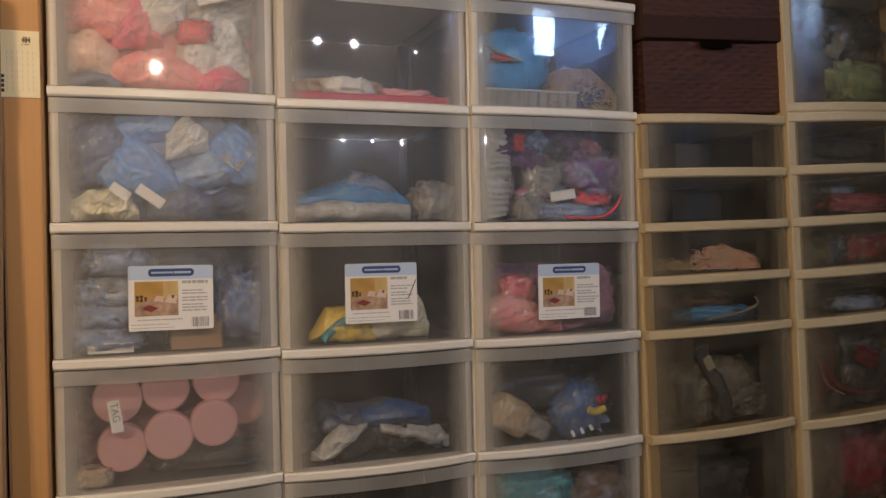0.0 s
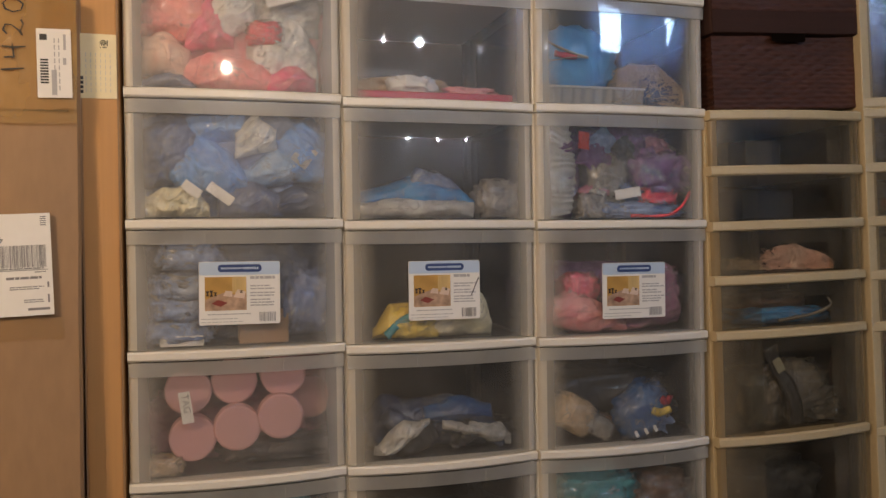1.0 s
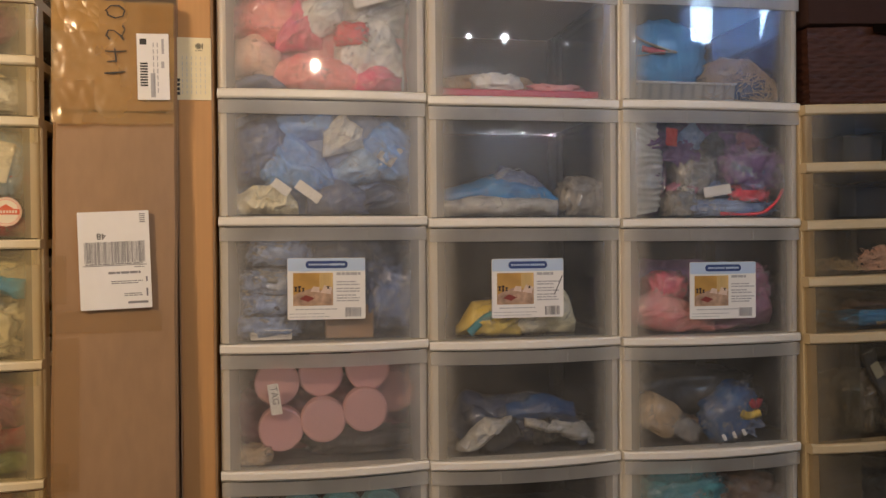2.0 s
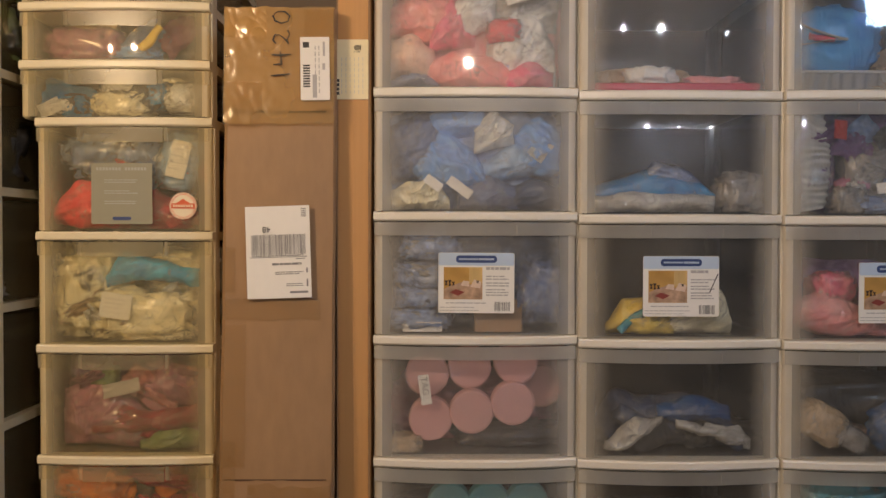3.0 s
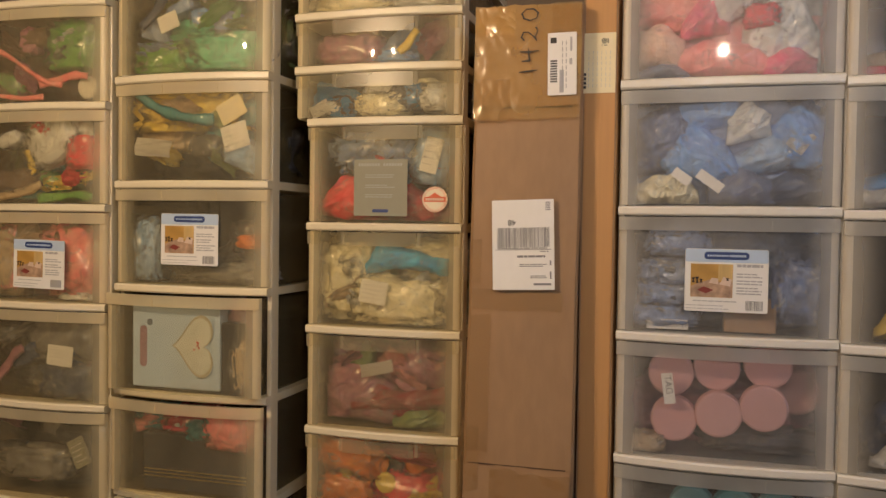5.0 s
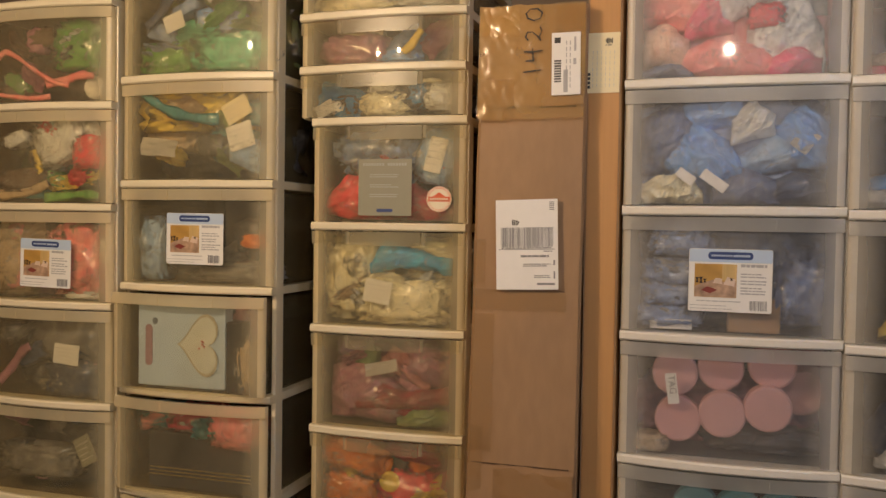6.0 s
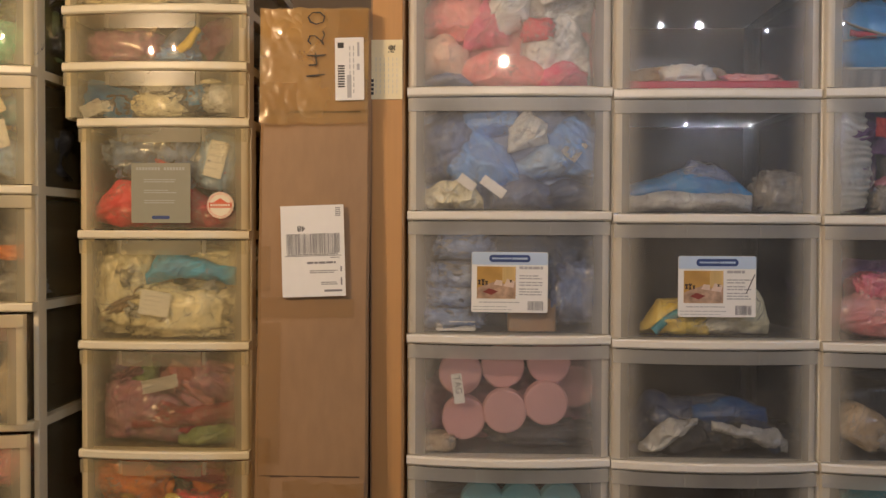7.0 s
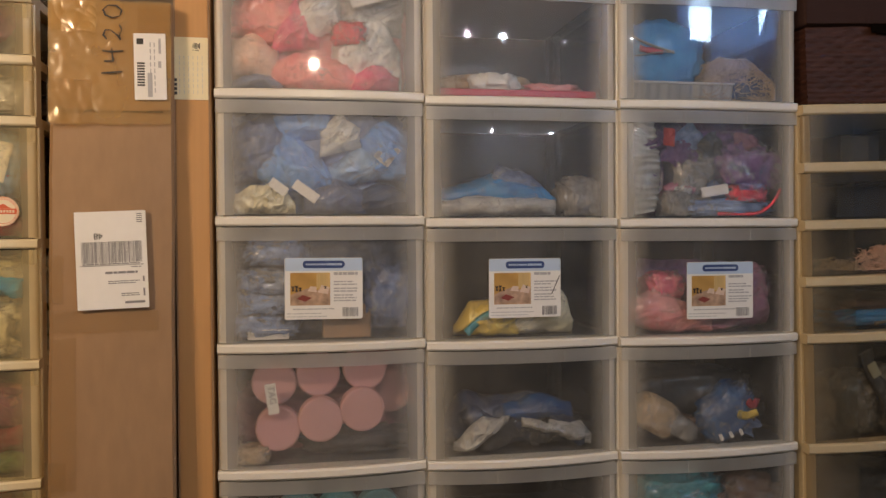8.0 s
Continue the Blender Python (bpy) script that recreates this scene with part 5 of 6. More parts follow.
bag("c1", 3, 0.03, 0.20, 0.0, 0.15, "beige", "small beige pieces in a clear bag", deep=0.05)
bag("c1", 3, 0.05, 0.95, 0.0, 0.6, "mauve", "muted pink bundle behind foam discs", back=0.10, deep=0.1, film=False, name="plain_lump", category="bundle")
tg = tag("c1", 3, 0.225, 0.60, 0.018, 0.050, -8, "white sticker with hand-printed letters on foam discs", lines=False, back=-0.006)
writing("TAG", 0.0155, Matrix.Translation((0.0005, -0.0014, 0.006)) @ Matrix.Rotation(radians(90), 4, "X") @ Matrix.Rotation(radians(-90), 4, "Z"), INK_SOFT, tg)
for u in (0.36, 0.58, 0.80):
    disc("c1", 4, u, 0.62, R, FOAM_TEAL, "round teal foam disc standing in a clear drawer")
bag("c1", 4, 0.05, 0.95, 0.0, 0.55, "dark", "dark filler lump for the dim drawer depth", back=0.06, deep=0.1, film=False, name="plain_lump", category="bundle")
for v in (0.16, 0.34, 0.54, 0.80):
    wrapper("c1", 2, 0.20 + 0.1 * (v - 0.3), v, 0.085, 0.028, "palegrey", 8 - 30 * (v - 0.4), -0.004)
wrapper("c1", 2, 0.86, 0.40, 0.07, 0.075, "slate", 24, 0.0)
# second tower
solid("c2", 0, 0.02, 0.97, 0.0, 0.075, surface("red_tray_plastic", (0.50, 0.03, 0.06), 0.4, amount=0.08), "shallow red plastic tray on the drawer floor", "tray", "red_tray", back=-0.006, deep=0.2)
bag("c2", 0, 0.10, 0.60, 0.07, 0.26, "beige", "low heap of peach and white pieces", back=0.06, deep=0.09, film=False, fold=0.6, name="craft_heap", category="heap")
bag("c2", 0, 0.26, 0.50, 0.08, 0.24, "white", "small heap of pale scraps on a red tray", back=0.02, deep=0.06, film=False, fold=0.6, name="craft_heap", category="heap")
bag("c2", 0, 0.60, 0.90, 0.07, 0.17, "pink", "small heap of dull pink scraps on a tray", back=0.04, deep=0.07, film=False, fold=0.6, name="craft_heap", category="heap")
bag("c2", 1, 0.76, 0.97, 0.0, 0.34, "grey", "crumpled clear bag with small brown pieces", deep=0.06, fold=0.6)
pouch("c2", 1, ((-0.03, 0.10), (0.3, 0.06), (0.78, 0.10)), ((-0.03, 0.16), (0.12, 0.30), (0.36, 0.42), (0.6, 0.34), (0.78, 0.16)), "skyblue", "flat bright blue bag draped over clear packets", back=-0.004, deep=0.09, slant=0.1)
pouch("c2", 1, ((-0.01, 0.0), (0.74, 0.0)), ((-0.01, 0.16), (0.35, 0.22), (0.74, 0.17)), "palegrey", "flat clear packet of pale pieces", back=-0.010, deep=0.06, slant=0.05, crease=0.003)
pouch("c2", 1, ((0.30, 0.24), (0.66, 0.24)), ((0.30, 0.28), (0.40, 0.50), (0.50, 0.46), (0.66, 0.30)), "slate", "crumpled empty clear bag on a blue bag", back=0.006, deep=0.05, slant=0.9)
ribbon("c2", 2, ((0.17, 0.04), (0.24, 0.14), (0.33, 0.23), (0.44, 0.27)), 0.020, "teal", "teal paper band round a yellow bag", back=-0.004)
pouch("c2", 2, ((0.12, 0.0), (0.5, 0.0)), ((0.12, 0.12), (0.22, 0.32), (0.36, 0.36), (0.5, 0.26)), "yellow", "clear bag of dull yellow pieces", deep=0.05, slant=0.6)
pouch("c2", 2, ((0.26, 0.0), (0.84, 0.0)), ((0.26, 0.06), (0.40, 0.20), (0.64, 0.42), (0.76, 0.44), (0.84, 0.14)), "cream", "clear bag of pale yellow pieces under the label", back=0.004, deep=0.06)
pouch("c2", 3, ((0.05, 0.0), (0.9, 0.0)), ((0.05, 0.2), (0.2, 0.56), (0.34, 0.50), (0.6, 0.52), (0.8, 0.44), (0.9, 0.14)), "navy", "dark navy bag lying across the drawer", back=0.03, deep=0.08)
pouch("c2", 3, ((0.40, 0.28), (0.84, 0.26)), ((0.40, 0.44), (0.6, 0.54), (0.84, 0.42)), "deepblue", "flat blue bag on a dark bag", back=0.012, deep=0.05, slant=0.1)
pouch("c2", 3, ((0.10, 0.04), (0.2, 0.02), (0.42, 0.30)), ((0.10, 0.12), (0.26, 0.32), (0.42, 0.36)), "palegrey", "crumpled grey-white paper in clear film", back=-0.004, deep=0.03, slant=1.0)
pouch("c2", 3, ((0.50, 0.24), (0.94, 0.02)), ((0.50, 0.32), (0.7, 0.30), (0.86, 0.26), (0.94, 0.12)), "palegrey", "crumpled grey-white paper strip in clear film", back=-0.002, deep=0.03, slant=0.4)
# dark lumps added in place of the shade low in these drawers
bag("c2", 3, 0.04, 0.96, 0.0, 0.26, "dark", "dark filler lump standing in for a dim drawer floor", back=0.05, deep=0.1, film=False, name="plain_lump", category="bundle")
bag("c2", 4, 0.05, 0.95, 0.0, 0.5, "dark", "dark filler lump for the dim drawer depth", back=0.06, deep=0.1, film=False, name="plain_lump", category="bundle")
# third tower
bag("c3", 0, -0.03, 0.52, 0.12, 0.80, "skyblue", "bright blue smooth pouch with an open slit", deep=0.08, fold=0.14, box=0.9, film=False, name="blue_pouch", category="pouch")
# two pale strips stand in for the glint beside the pouch's slit
ribbon("c3", 0, ((0.02, 0.60), (0.10, 0.55), (0.20, 0.48), (0.28, 0.44)), 0.006, "grey", "pale strip painting a glint along a blue pouch's slit", back=-0.006)
ribbon("c3", 0, ((0.03, 0.40), (0.10, 0.42), (0.18, 0.44), (0.28, 0.44)), 0.003, "grey", "thin pale glint strip under the slit of a pouch", back=-0.006)
ribbon("c3", 0, ((0.08, 0.48), (0.14, 0.47), (0.22, 0.455)), 0.014, "crimson", "dark red lining in the slit of a pouch", back=-0.004)
raffia("c3", 0, 0.40, 0.96, 0.08, 0.62, "beige", "loose tangle of beige shredded raffia", n=520, back=0.004)
bag("c3", 0, 0.68, 0.98, 0.0, 0.34, "navy", "dark blue bundle in the drawer corner", back=0.02, deep=0.08, film=False, name="plain_lump", category="bundle")
xa, xb, yf, za, zb = inside("c3", 0)
RIBBED = plastic("ribbed_tray_plastic", 0.25, (0.95, 0.95, 0.95), (0.92, 0.92, 0.90), rough=0.2)
t = thing("ribbed_tray", "clear ribbed plastic tray on the drawer floor", "tray", pose(xa, yf + 0.022, za))
bm = bmesh.new()
n = 80
top_r, low_r = [], []
for i in range(n + 1):
    X = 0.005 + 0.205 * i / n
    Y = 0.004 * (0.5 + 0.5 * math.sin(i * 2 * math.pi / 8))
    low_r.append(bm.verts.new((X, Y + 0.006, 0.001)))
    top_r.append(bm.verts.new((X, Y, 0.030)))
for i in range(n):
    bm.faces.new((low_r[i], low_r[i + 1], top_r[i + 1], top_r[i]))
bmesh.ops.solidify(bm, geom=bm.faces[:], thickness=0.0015)
part("ribbed_wall", bm, RIBBED, t, smooth=True)
part("rim", box_bm(0.003, 0.212, -0.002, 0.008, 0.029, 0.033, bevel=0.0015), RIBBED, t)
# white cloth gathered in fine pleats that fan out from its bound edge
xa, xb, yf, za, zb = inside("c3", 1)
bm = bmesh.new()
grid = []
nz, nx = 140, 10
for j in range(nz + 1):
    s = j / nz
    reach = 0.066 * (0.72 + 0.28 * math.sin(math.pi * (0.15 + 0.75 * s))) + 0.004 * noise.noise(Vector((0, s * 9, 4)))
    g = []
    for i in range(nx + 1):
        u = i / nx
        fold = 0.0028 * (0.25 + u) * math.sin(s * 2 * math.pi * 13 + 4.5 * noise.noise(Vector((u * 2, s * 5, 1))))
        z = za + 0.004 + (zb - za - 0.012) * (s + 0.05 * (u - 0.4) * (0.5 - s) * 4 * 0.5)
        g.append(bm.verts.new((xa + 0.006 + reach * u, yf + 0.020 + fold + 0.012 * u * u + 0.004 * noise.noise(Vector((u * 3, s * 6, 7))), min(max(z, za + 0.001), zb - 0.004))))
    grid.append(g)
for a, b in zip(grid, grid[1:]):
    for i in range(nx):
        bm.faces.new((a[i], a[i + 1], b[i + 1], b[i]))
bmesh.ops.solidify(bm, geom=bm.faces[:], thickness=0.0015)
tagged(link_mesh("white_cloth", bm, S["white"], smooth=True), "pleated white cloth standing in a clear drawer", "cloth")
bag("c3", 1, 0.18, 0.98, 0.0, 0.94, "purple", "large bag of dark purple pieces", back=0.06, deep=0.13)
tag("c3", 1, 0.26, 0.76, 0.022, 0.032, 4, "small red printed tag beside white cloth", mat=RED, lines=False)
bag("c3", 1, 0.34, 0.58, 0.2, 0.62, "grey", "crumpled clear bag of grey pieces", deep=0.06, back=0.01, fold=0.6)
bag("c3", 1, 0.60, 0.96, 0.25, 0.66, "purple", "crumpled clear bag of dark pieces", deep=0.06, fold=0.6)
tag("c3", 1, 0.545, 0.245, 0.052, 0.018, -9, "blank white paper strip on a dark bag", lines=False)
bag("c3", 1, 0.64, 0.90, 0.12, 0.32, "red", "clear bag of dull red pieces", deep=0.05)
bag("c3", 1, 0.36, 0.90, 0.0, 0.16, "steel", "flat crumpled clear bag on the drawer floor", deep=0.06, fold=0.6)
bag("c3", 1, 0.26, 0.42, 0.0, 0.24, "grey", "small crumpled clear bag", deep=0.05, fold=0.6)
ribbon("c3", 1, ((0.56, 0.02), (0.70, 0.02), (0.82, 0.03), (0.90, 0.12), (0.97, 0.26)), 0.007, "red", "bent orange-red plastic strip on the drawer floor", back=-0.006)
tag("c3", 1, 0.70, 0.47, 0.044, 0.012, 16, "pale clear strip on a dark bag", lines=False, mat=FILM)
bag("c3", 2, 0.02, 0.98, 0.0, 0.62, "purple", "dark filler lump behind pink bags", back=0.10, deep=0.1, film=False, name="plain_lump", category="bundle")
pouch("c3", 2, ((0.02, 0.10), (0.2, 0.0), (0.56, 0.0)), ((0.02, 0.34), (0.2, 0.40), (0.4, 0.30), (0.56, 0.12)), "pink", "clear bag of pale pink pieces", deep=0.05)
pouch("c3", 2, ((0.46, 0.0), (0.98, 0.04)), ((0.46, 0.10), (0.74, 0.20), (0.9, 0.42), (0.98, 0.3)), "mauve", "clear bag of rose-pink pieces", back=0.006, deep=0.06)
bag("c3", 2, 0.18, 0.38, 0.26, 0.56, "magenta", "crumpled clear bag of pink-red pieces", deep=0.06, back=0.02, fold=0.6)
bag("c3", 2, 0.74, 0.95, 0.2, 0.62, "mauve", "crumpled clear bag of muted pink pieces", deep=0.06, back=0.03)
# dark lump added to hold the interior's shade in its colour
bag("c3", 3, 0.02, 0.98, 0.0, 0.62, "dark", "dark filler lump for the dim drawer interior", back=0.10, deep=0.1, film=False, name="plain_lump", category="bundle")
bag("c3", 3, 0.08, 0.32, 0.10, 0.46, "beige", "small cream-coloured cup wrapped in clear film", deep=0.06, fold=0.2, turn=30)
bag("c3", 3, 0.26, 0.44, 0.04, 0.26, "grey", "grey base of a wrapped cup", deep=0.05, fold=0.2, turn=30)
bag("c3", 3, 0.48, 0.82, 0.04, 0.52, "deepblue", "crumpled deep blue snack-size packet", deep=0.05, turn=-38, fold=0.25, box=0.75, name="blue_packet", category="packet")
ribbon("c3", 3, ((0.68, 0.30), (0.74, 0.26), (0.80, 0.30)), 0.016, "yellow", "yellow printed patch on a blue packet", back=-0.004)
ribbon("c3", 3, ((0.74, 0.42), (0.79, 0.36), (0.80, 0.44)), 0.016, "crimson", "dark red printed patch on a blue packet", back=-0.004)
for k in range(3):
    tag("c3", 3, 0.56 + 0.065 * k, 0.07 + 0.02 * k, 0.006, 0.012, -28, "white printed block on a blue packet", lines=False, back=-0.008, name="printed_block")
bag("c3", 4, 0.08, 0.60, 0.2, 0.80, "teal", "crumpled clear bag of teal pieces", deep=0.08, fold=0.6)
bag("c3", 4, 0.55, 0.96, 0.1, 0.70, "brown", "crumpled clear bag of brown pieces", deep=0.08, fold=0.6)
for u, v, w, h, goods, turn in ((0.36, 0.62, 0.060, 0.050, "purple", 24), (0.56, 0.66, 0.050, 0.050, "dark", -30), (0.80, 0.70, 0.060, 0.040, "mauve", 14), (0.40, 0.22, 0.040, 0.050, "white", -34), (0.74, 0.34, 0.070, 0.030, "palegrey", 14), (0.46, 0.40, 0.060, 0.060, "palegrey", 30), (0.68, 0.56, 0.070, 0.060, "purple", -20), (0.86, 0.44, 0.045, 0.075, "slate", 12), (0.48, 0.12, 0.080, 0.032, "palegrey", 16), (0.62, 0.30, 0.090, 0.036, "navy", -14)):
    wrapper("c3", 1, u, v, w, h, goods, turn, 0.0)
# fourth tower
solid("c4", 0, 0.30, 0.50, 0.0, 0.62, surface("grey_small_box", (0.07, 0.066, 0.06), 0.6), "small plain grey box in a shallow drawer", "box", "small_box", back=0.03, deep=0.05)
solid("c4", 0, 0.44, 0.72, 0.0, 0.72, surface("dark_small_box", (0.03, 0.03, 0.035), 0.5), "small dark box in a shallow drawer", "box", "small_box", back=0.09, deep=0.06)
solid("c4", 1, 0.34, 0.74, 0.0, 0.74, surface("black_small_box", (0.02, 0.02, 0.022), 0.5), "dark flat box in a shallow drawer", "box", "flat_box", back=0.06, deep=0.10)
raffia("c4", 2, 0.28, 0.86, 0.0, 0.72, "peach", "loose tangle of peach shredded raffia", n=300)
raffia("c4", 2, 0.02, 0.40, 0.0, 0.42, "beige", "low heap of beige raffia scraps", n=80)
bag("c4", 3, 0.22, 0.86, 0.0, 0.36, "skyblue", "flat clear bag of blue pieces", back=0.02, deep=0.08)
ribbon("c4", 3, ((0.42, 0.10), (0.58, 0.16), (0.70, 0.26), (0.80, 0.44), (0.80, 0.62)), 0.008, "grey", "folded clear bag edge with white print", back=0.0)
bag("c4", 3, 0.26, 0.76, 0.30, 0.76, "brown", "dark brown bundle on a blue bag", back=0.05, deep=0.07, film=False, name="plain_lump", category="bundle")
bag("c4", 4, 0.14, 0.50, 0.0, 0.62, "taupe", "grey mesh bag slumped in a deep drawer", back=0.01, deep=0.08, fold=0.25)
bag("c4", 4, 0.48, 0.84, 0.0, 0.66, "taupe", "grey mesh bag with a dark strap", back=0.02, deep=0.08, fold=0.25)
ribbon("c4", 4, ((0.34, 0.90), (0.40, 0.66), (0.48, 0.44), (0.52, 0.2), (0.53, 0.04)), 0.036, "dark", "broad dark strap over a grey mesh bag", back=-0.006, name="strap")
tag("c4", 4, 0.40, 0.70, 0.018, 0.028, -28, "small grey tag on a dark strap", lines=False, mat=SILVER)
bag("c4", 5, 0.1, 0.9, 0.0, 0.66, "dark", "dark filler lump in a deep drawer", back=0.06, deep=0.12, film=False, name="plain_lump", category="bundle")
# fifth tower
bag("c5", 0, 0.04, 0.98, 0.0, 0.86, "dark", "large bag of dark grey-green foliage pieces", back=0.04, deep=0.12, fold=0.6)
bag("c5", 0, 0.40, 0.90, 0.02, 0.40, "olive", "crumpled clear bag of dull green pieces", back=0.0, deep=0.08, fold=0.6)
bag("c5", 2, 0.10, 0.98, 0.0, 0.70, "dark", "dark green bundle in a shallow drawer", back=0.05, deep=0.10, film=False, name="plain_lump", category="bundle")
bag("c5", 3, 0.36, 0.98, 0.0, 0.50, "maroon", "clear bag of dull red pieces", back=0.02, deep=0.08)
bag("c5", 3, 0.34, 0.70, 0.36, 0.78, "steel", "crumpled clear bag of grey-blue pieces", back=0.05, deep=0.07)
bag("c5", 4, 0.04, 0.34, 0.0, 0.64, "olive", "clear bag of dark green pieces", back=0.02, deep=0.08)
bag("c5", 4, 0.30, 0.52, 0.0, 0.74, "navy", "clear bag of deep blue pieces", back=0.03, deep=0.08)
bag("c5", 4, 0.50, 0.98, 0.0, 0.74, "maroon", "clear bag of dark red pieces", back=0.03, deep=0.08)
bag("c5", 5, 0.06, 0.94, 0.0, 0.66, "dark", "dark filler lump in a shallow drawer", back=0.05, deep=0.08, film=False, name="plain_lump", category="bundle")
bag("c5", 5, 0.40, 0.80, 0.0, 0.36, "steel", "crumpled clear bag of grey pieces", back=0.01, deep=0.06)
bag("c5", 6, 0.02, 0.44, 0.0, 0.92, "maroon", "clear bag of dull red netting", back=0.03, deep=0.10, fold=0.7)
bag("c5", 6, 0.42, 0.98, 0.0, 0.88, "dark", "clear bag of dark grey and red pieces", back=0.04, deep=0.10, fold=0.7)
for k in range(3):
    ribbon("c5", 6, ((0.08 + 0.05 * k, 0.90 - 0.2 * k), (0.18 + 0.08 * k, 0.62 - 0.14 * k), (0.22 + 0.12 * k, 0.34 - 0.06 * k), (0.36 + 0.16 * k, 0.20)), 0.006, ("mauve", "maroon", "maroon")[k], "curled pink-red ribbon in a dark drawer", back=0.0)
bag("c5", 7, 0.30, 0.96, 0.0, 0.86, "maroon", "large bag of dark red pieces", back=0.03, deep=0.12)
# small unit above the ivory tower
bag("l1a", 0, 0.05, 0.60, 0.0, 0.60, "cream", "clear bag of cream and peach pieces", deep=0.08, back=0.01)
bag("l1a", 0, 0.55, 0.96, 0.0, 0.50, "white", "clear bag of white pieces", deep=0.08, back=0.01)
bag("l1a", 1, 0.08, 0.50, 0.0, 0.74, "mauve", "clear bag of bundled muted purple sticks", deep=0.07, fold=0.25)
bag("l1a", 1, 0.42, 0.72, 0.0, 0.34, "blue", "flat clear bag of blue pieces", deep=0.07, back=0.01)
bag("l1a", 1, 0.52, 0.96, 0.0, 0.80, "grey", "crumpled clear bag of grey pieces", deep=0.07, back=0.04, fold=0.6)
ribbon("l1a", 1, ((0.64, 0.22), (0.69, 0.40), (0.74, 0.62), (0.77, 0.72)), 0.020, "yellow", "small bright yellow plastic toy shape", back=-0.004, name="yellow_toy")
bag("l1a", 2, 0.02, 0.98, 0.0, 0.70, "dark", "dark filler lump in a shallow drawer", back=0.05, deep=0.08, film=False, name="plain_lump", category="bundle")
bag("l1a", 2, 0.36, 0.66, 0.0, 0.56, "cream", "clear bag of cream pieces", deep=0.06)
bag("l1a", 2, 0.60, 0.82, 0.2, 0.80, "skyblue", "small clear bag of blue pieces", deep=0.06, back=0.01)
bag("l1a", 2, 0.78, 0.98, 0.1, 0.76, "white", "crumpled clear bag with a white card", deep=0.06)
tag("l1a", 2, 0.10, 0.18, 0.040, 0.026, -24, "blank white folded card in a shallow drawer", lines=False)
tag("l1a", 2, 0.88, 0.40, 0.034, 0.026, 18, "blank white card on a clear bag", lines=False)
# ivory tower
bag("l1", 0, 0.02, 0.98, 0.0, 0.94, "dark", "large bag of black pieces behind red bags", back=0.09, deep=0.12, film=False)
bag("l1", 0, 0.10, 0.62, 0.60, 0.94, "steel", "crumpled clear bag of black and white pieces", deep=0.06, back=0.01, fold=0.7)
bag("l1", 0, 0.70, 0.96, 0.38, 0.96, "paleblue", "rounded clear bag of pale blue and white pieces", deep=0.06, turn=12, fold=0.2)
tag("l1", 0, 0.84, 0.70, 0.034, 0.066, 14, "long white printed tag on a pale blue bag", back=-0.008)
pouch("l1", 0, ((-0.02, 0.06), (0.2, 0.0), (0.5, 0.0)), ((-0.02, 0.22), (0.16, 0.50), (0.5, 0.40)), "red", "shiny clear bag of bright red pieces", back=-0.004, deep=0.05)
pouch("l1", 0, ((0.28, 0.0), (0.98, 0.0)), ((0.28, 0.30), (0.6, 0.44), (0.8, 0.30), (0.98, 0.16)), "crimson", "shiny clear bag of deep red pieces", back=0.004, deep=0.05)
pouch("l1", 1, ((0.34, 0.54), (0.6, 0.62), (0.94, 0.56)), ((0.34, 0.66), (0.46, 0.92), (0.66, 0.84), (0.94, 0.72)), "azure", "bright blue bag folded over cream pieces", back=-0.002, deep=0.04, slant=0.5)
pouch("l1", 2, ((0.02, 0.02), (0.6, 0.0)), ((0.02, 0.60), (0.3, 0.70), (0.6, 0.40)), "mauve", "flat clear bag of muted magenta pieces", back=0.004, deep=0.06)
pouch("l1", 2, ((0.22, 0.16), (0.95, 0.22)), ((0.22, 0.30), (0.55, 0.42), (0.95, 0.44)), "maroon", "long clear bag of deep red strips", back=-0.002, deep=0.04, slant=0.15)
pouch("l1", 2, ((0.56, 0.46), (0.96, 0.44)), ((0.56, 0.76), (0.76, 0.92), (0.96, 0.84)), "mauve", "dull red pieces wrapped in clear film", back=0.004, deep=0.05, slant=-0.8)
pouch("l1", 2, ((0.56, 0.0), (0.96, 0.0)), ((0.56, 0.10), (0.78, 0.24), (0.96, 0.16)), "olive", "crumpled clear bag of dull green pieces", deep=0.04)
bag("l1", 1, 0.0, 0.42, 0.02, 0.92, "cream", "clear bag of cream fabric petals", deep=0.07, back=0.02, fold=0.6)
bag("l1", 1, 0.60, 0.98, 0.44, 0.92, "cream", "clear bag of cream pieces with a folded top", deep=0.07, back=0.03)
bag("l1", 1, 0.28, 0.90, 0.0, 0.50, "cream", "clear bag of ivory fabric flowers", deep=0.07, fold=0.7)
bag("l1", 1, 0.05, 0.98, 0.0, 0.80, "olive", "dull green bundle behind cream bags", back=0.10, deep=0.1, film=False, name="plain_lump", category="bundle")
tag("l1", 1, 0.44, 0.36, 0.054, 0.044, 8, "white printed tag with a barcode on cream flowers", back=-0.010)
for k in range(7):
    disc("l1", 1, 0.56 + 0.09 * (k % 4), 0.10 + 0.15 * (k // 4) + 0.04 * (k % 2), 0.013, S["cream"], "small round ivory fabric flower in a drawer", back=-0.008, deep=0.012, name="fabric_flower")
bag("l1", 2, 0.02, 0.98, 0.0, 0.90, "mauve", "large bag of muted magenta pieces", back=0.08, deep=0.12)
tag("l1", 2, 0.47, 0.66, 0.066, 0.024, -14, "blank cream paper cone among red bags", lines=False)
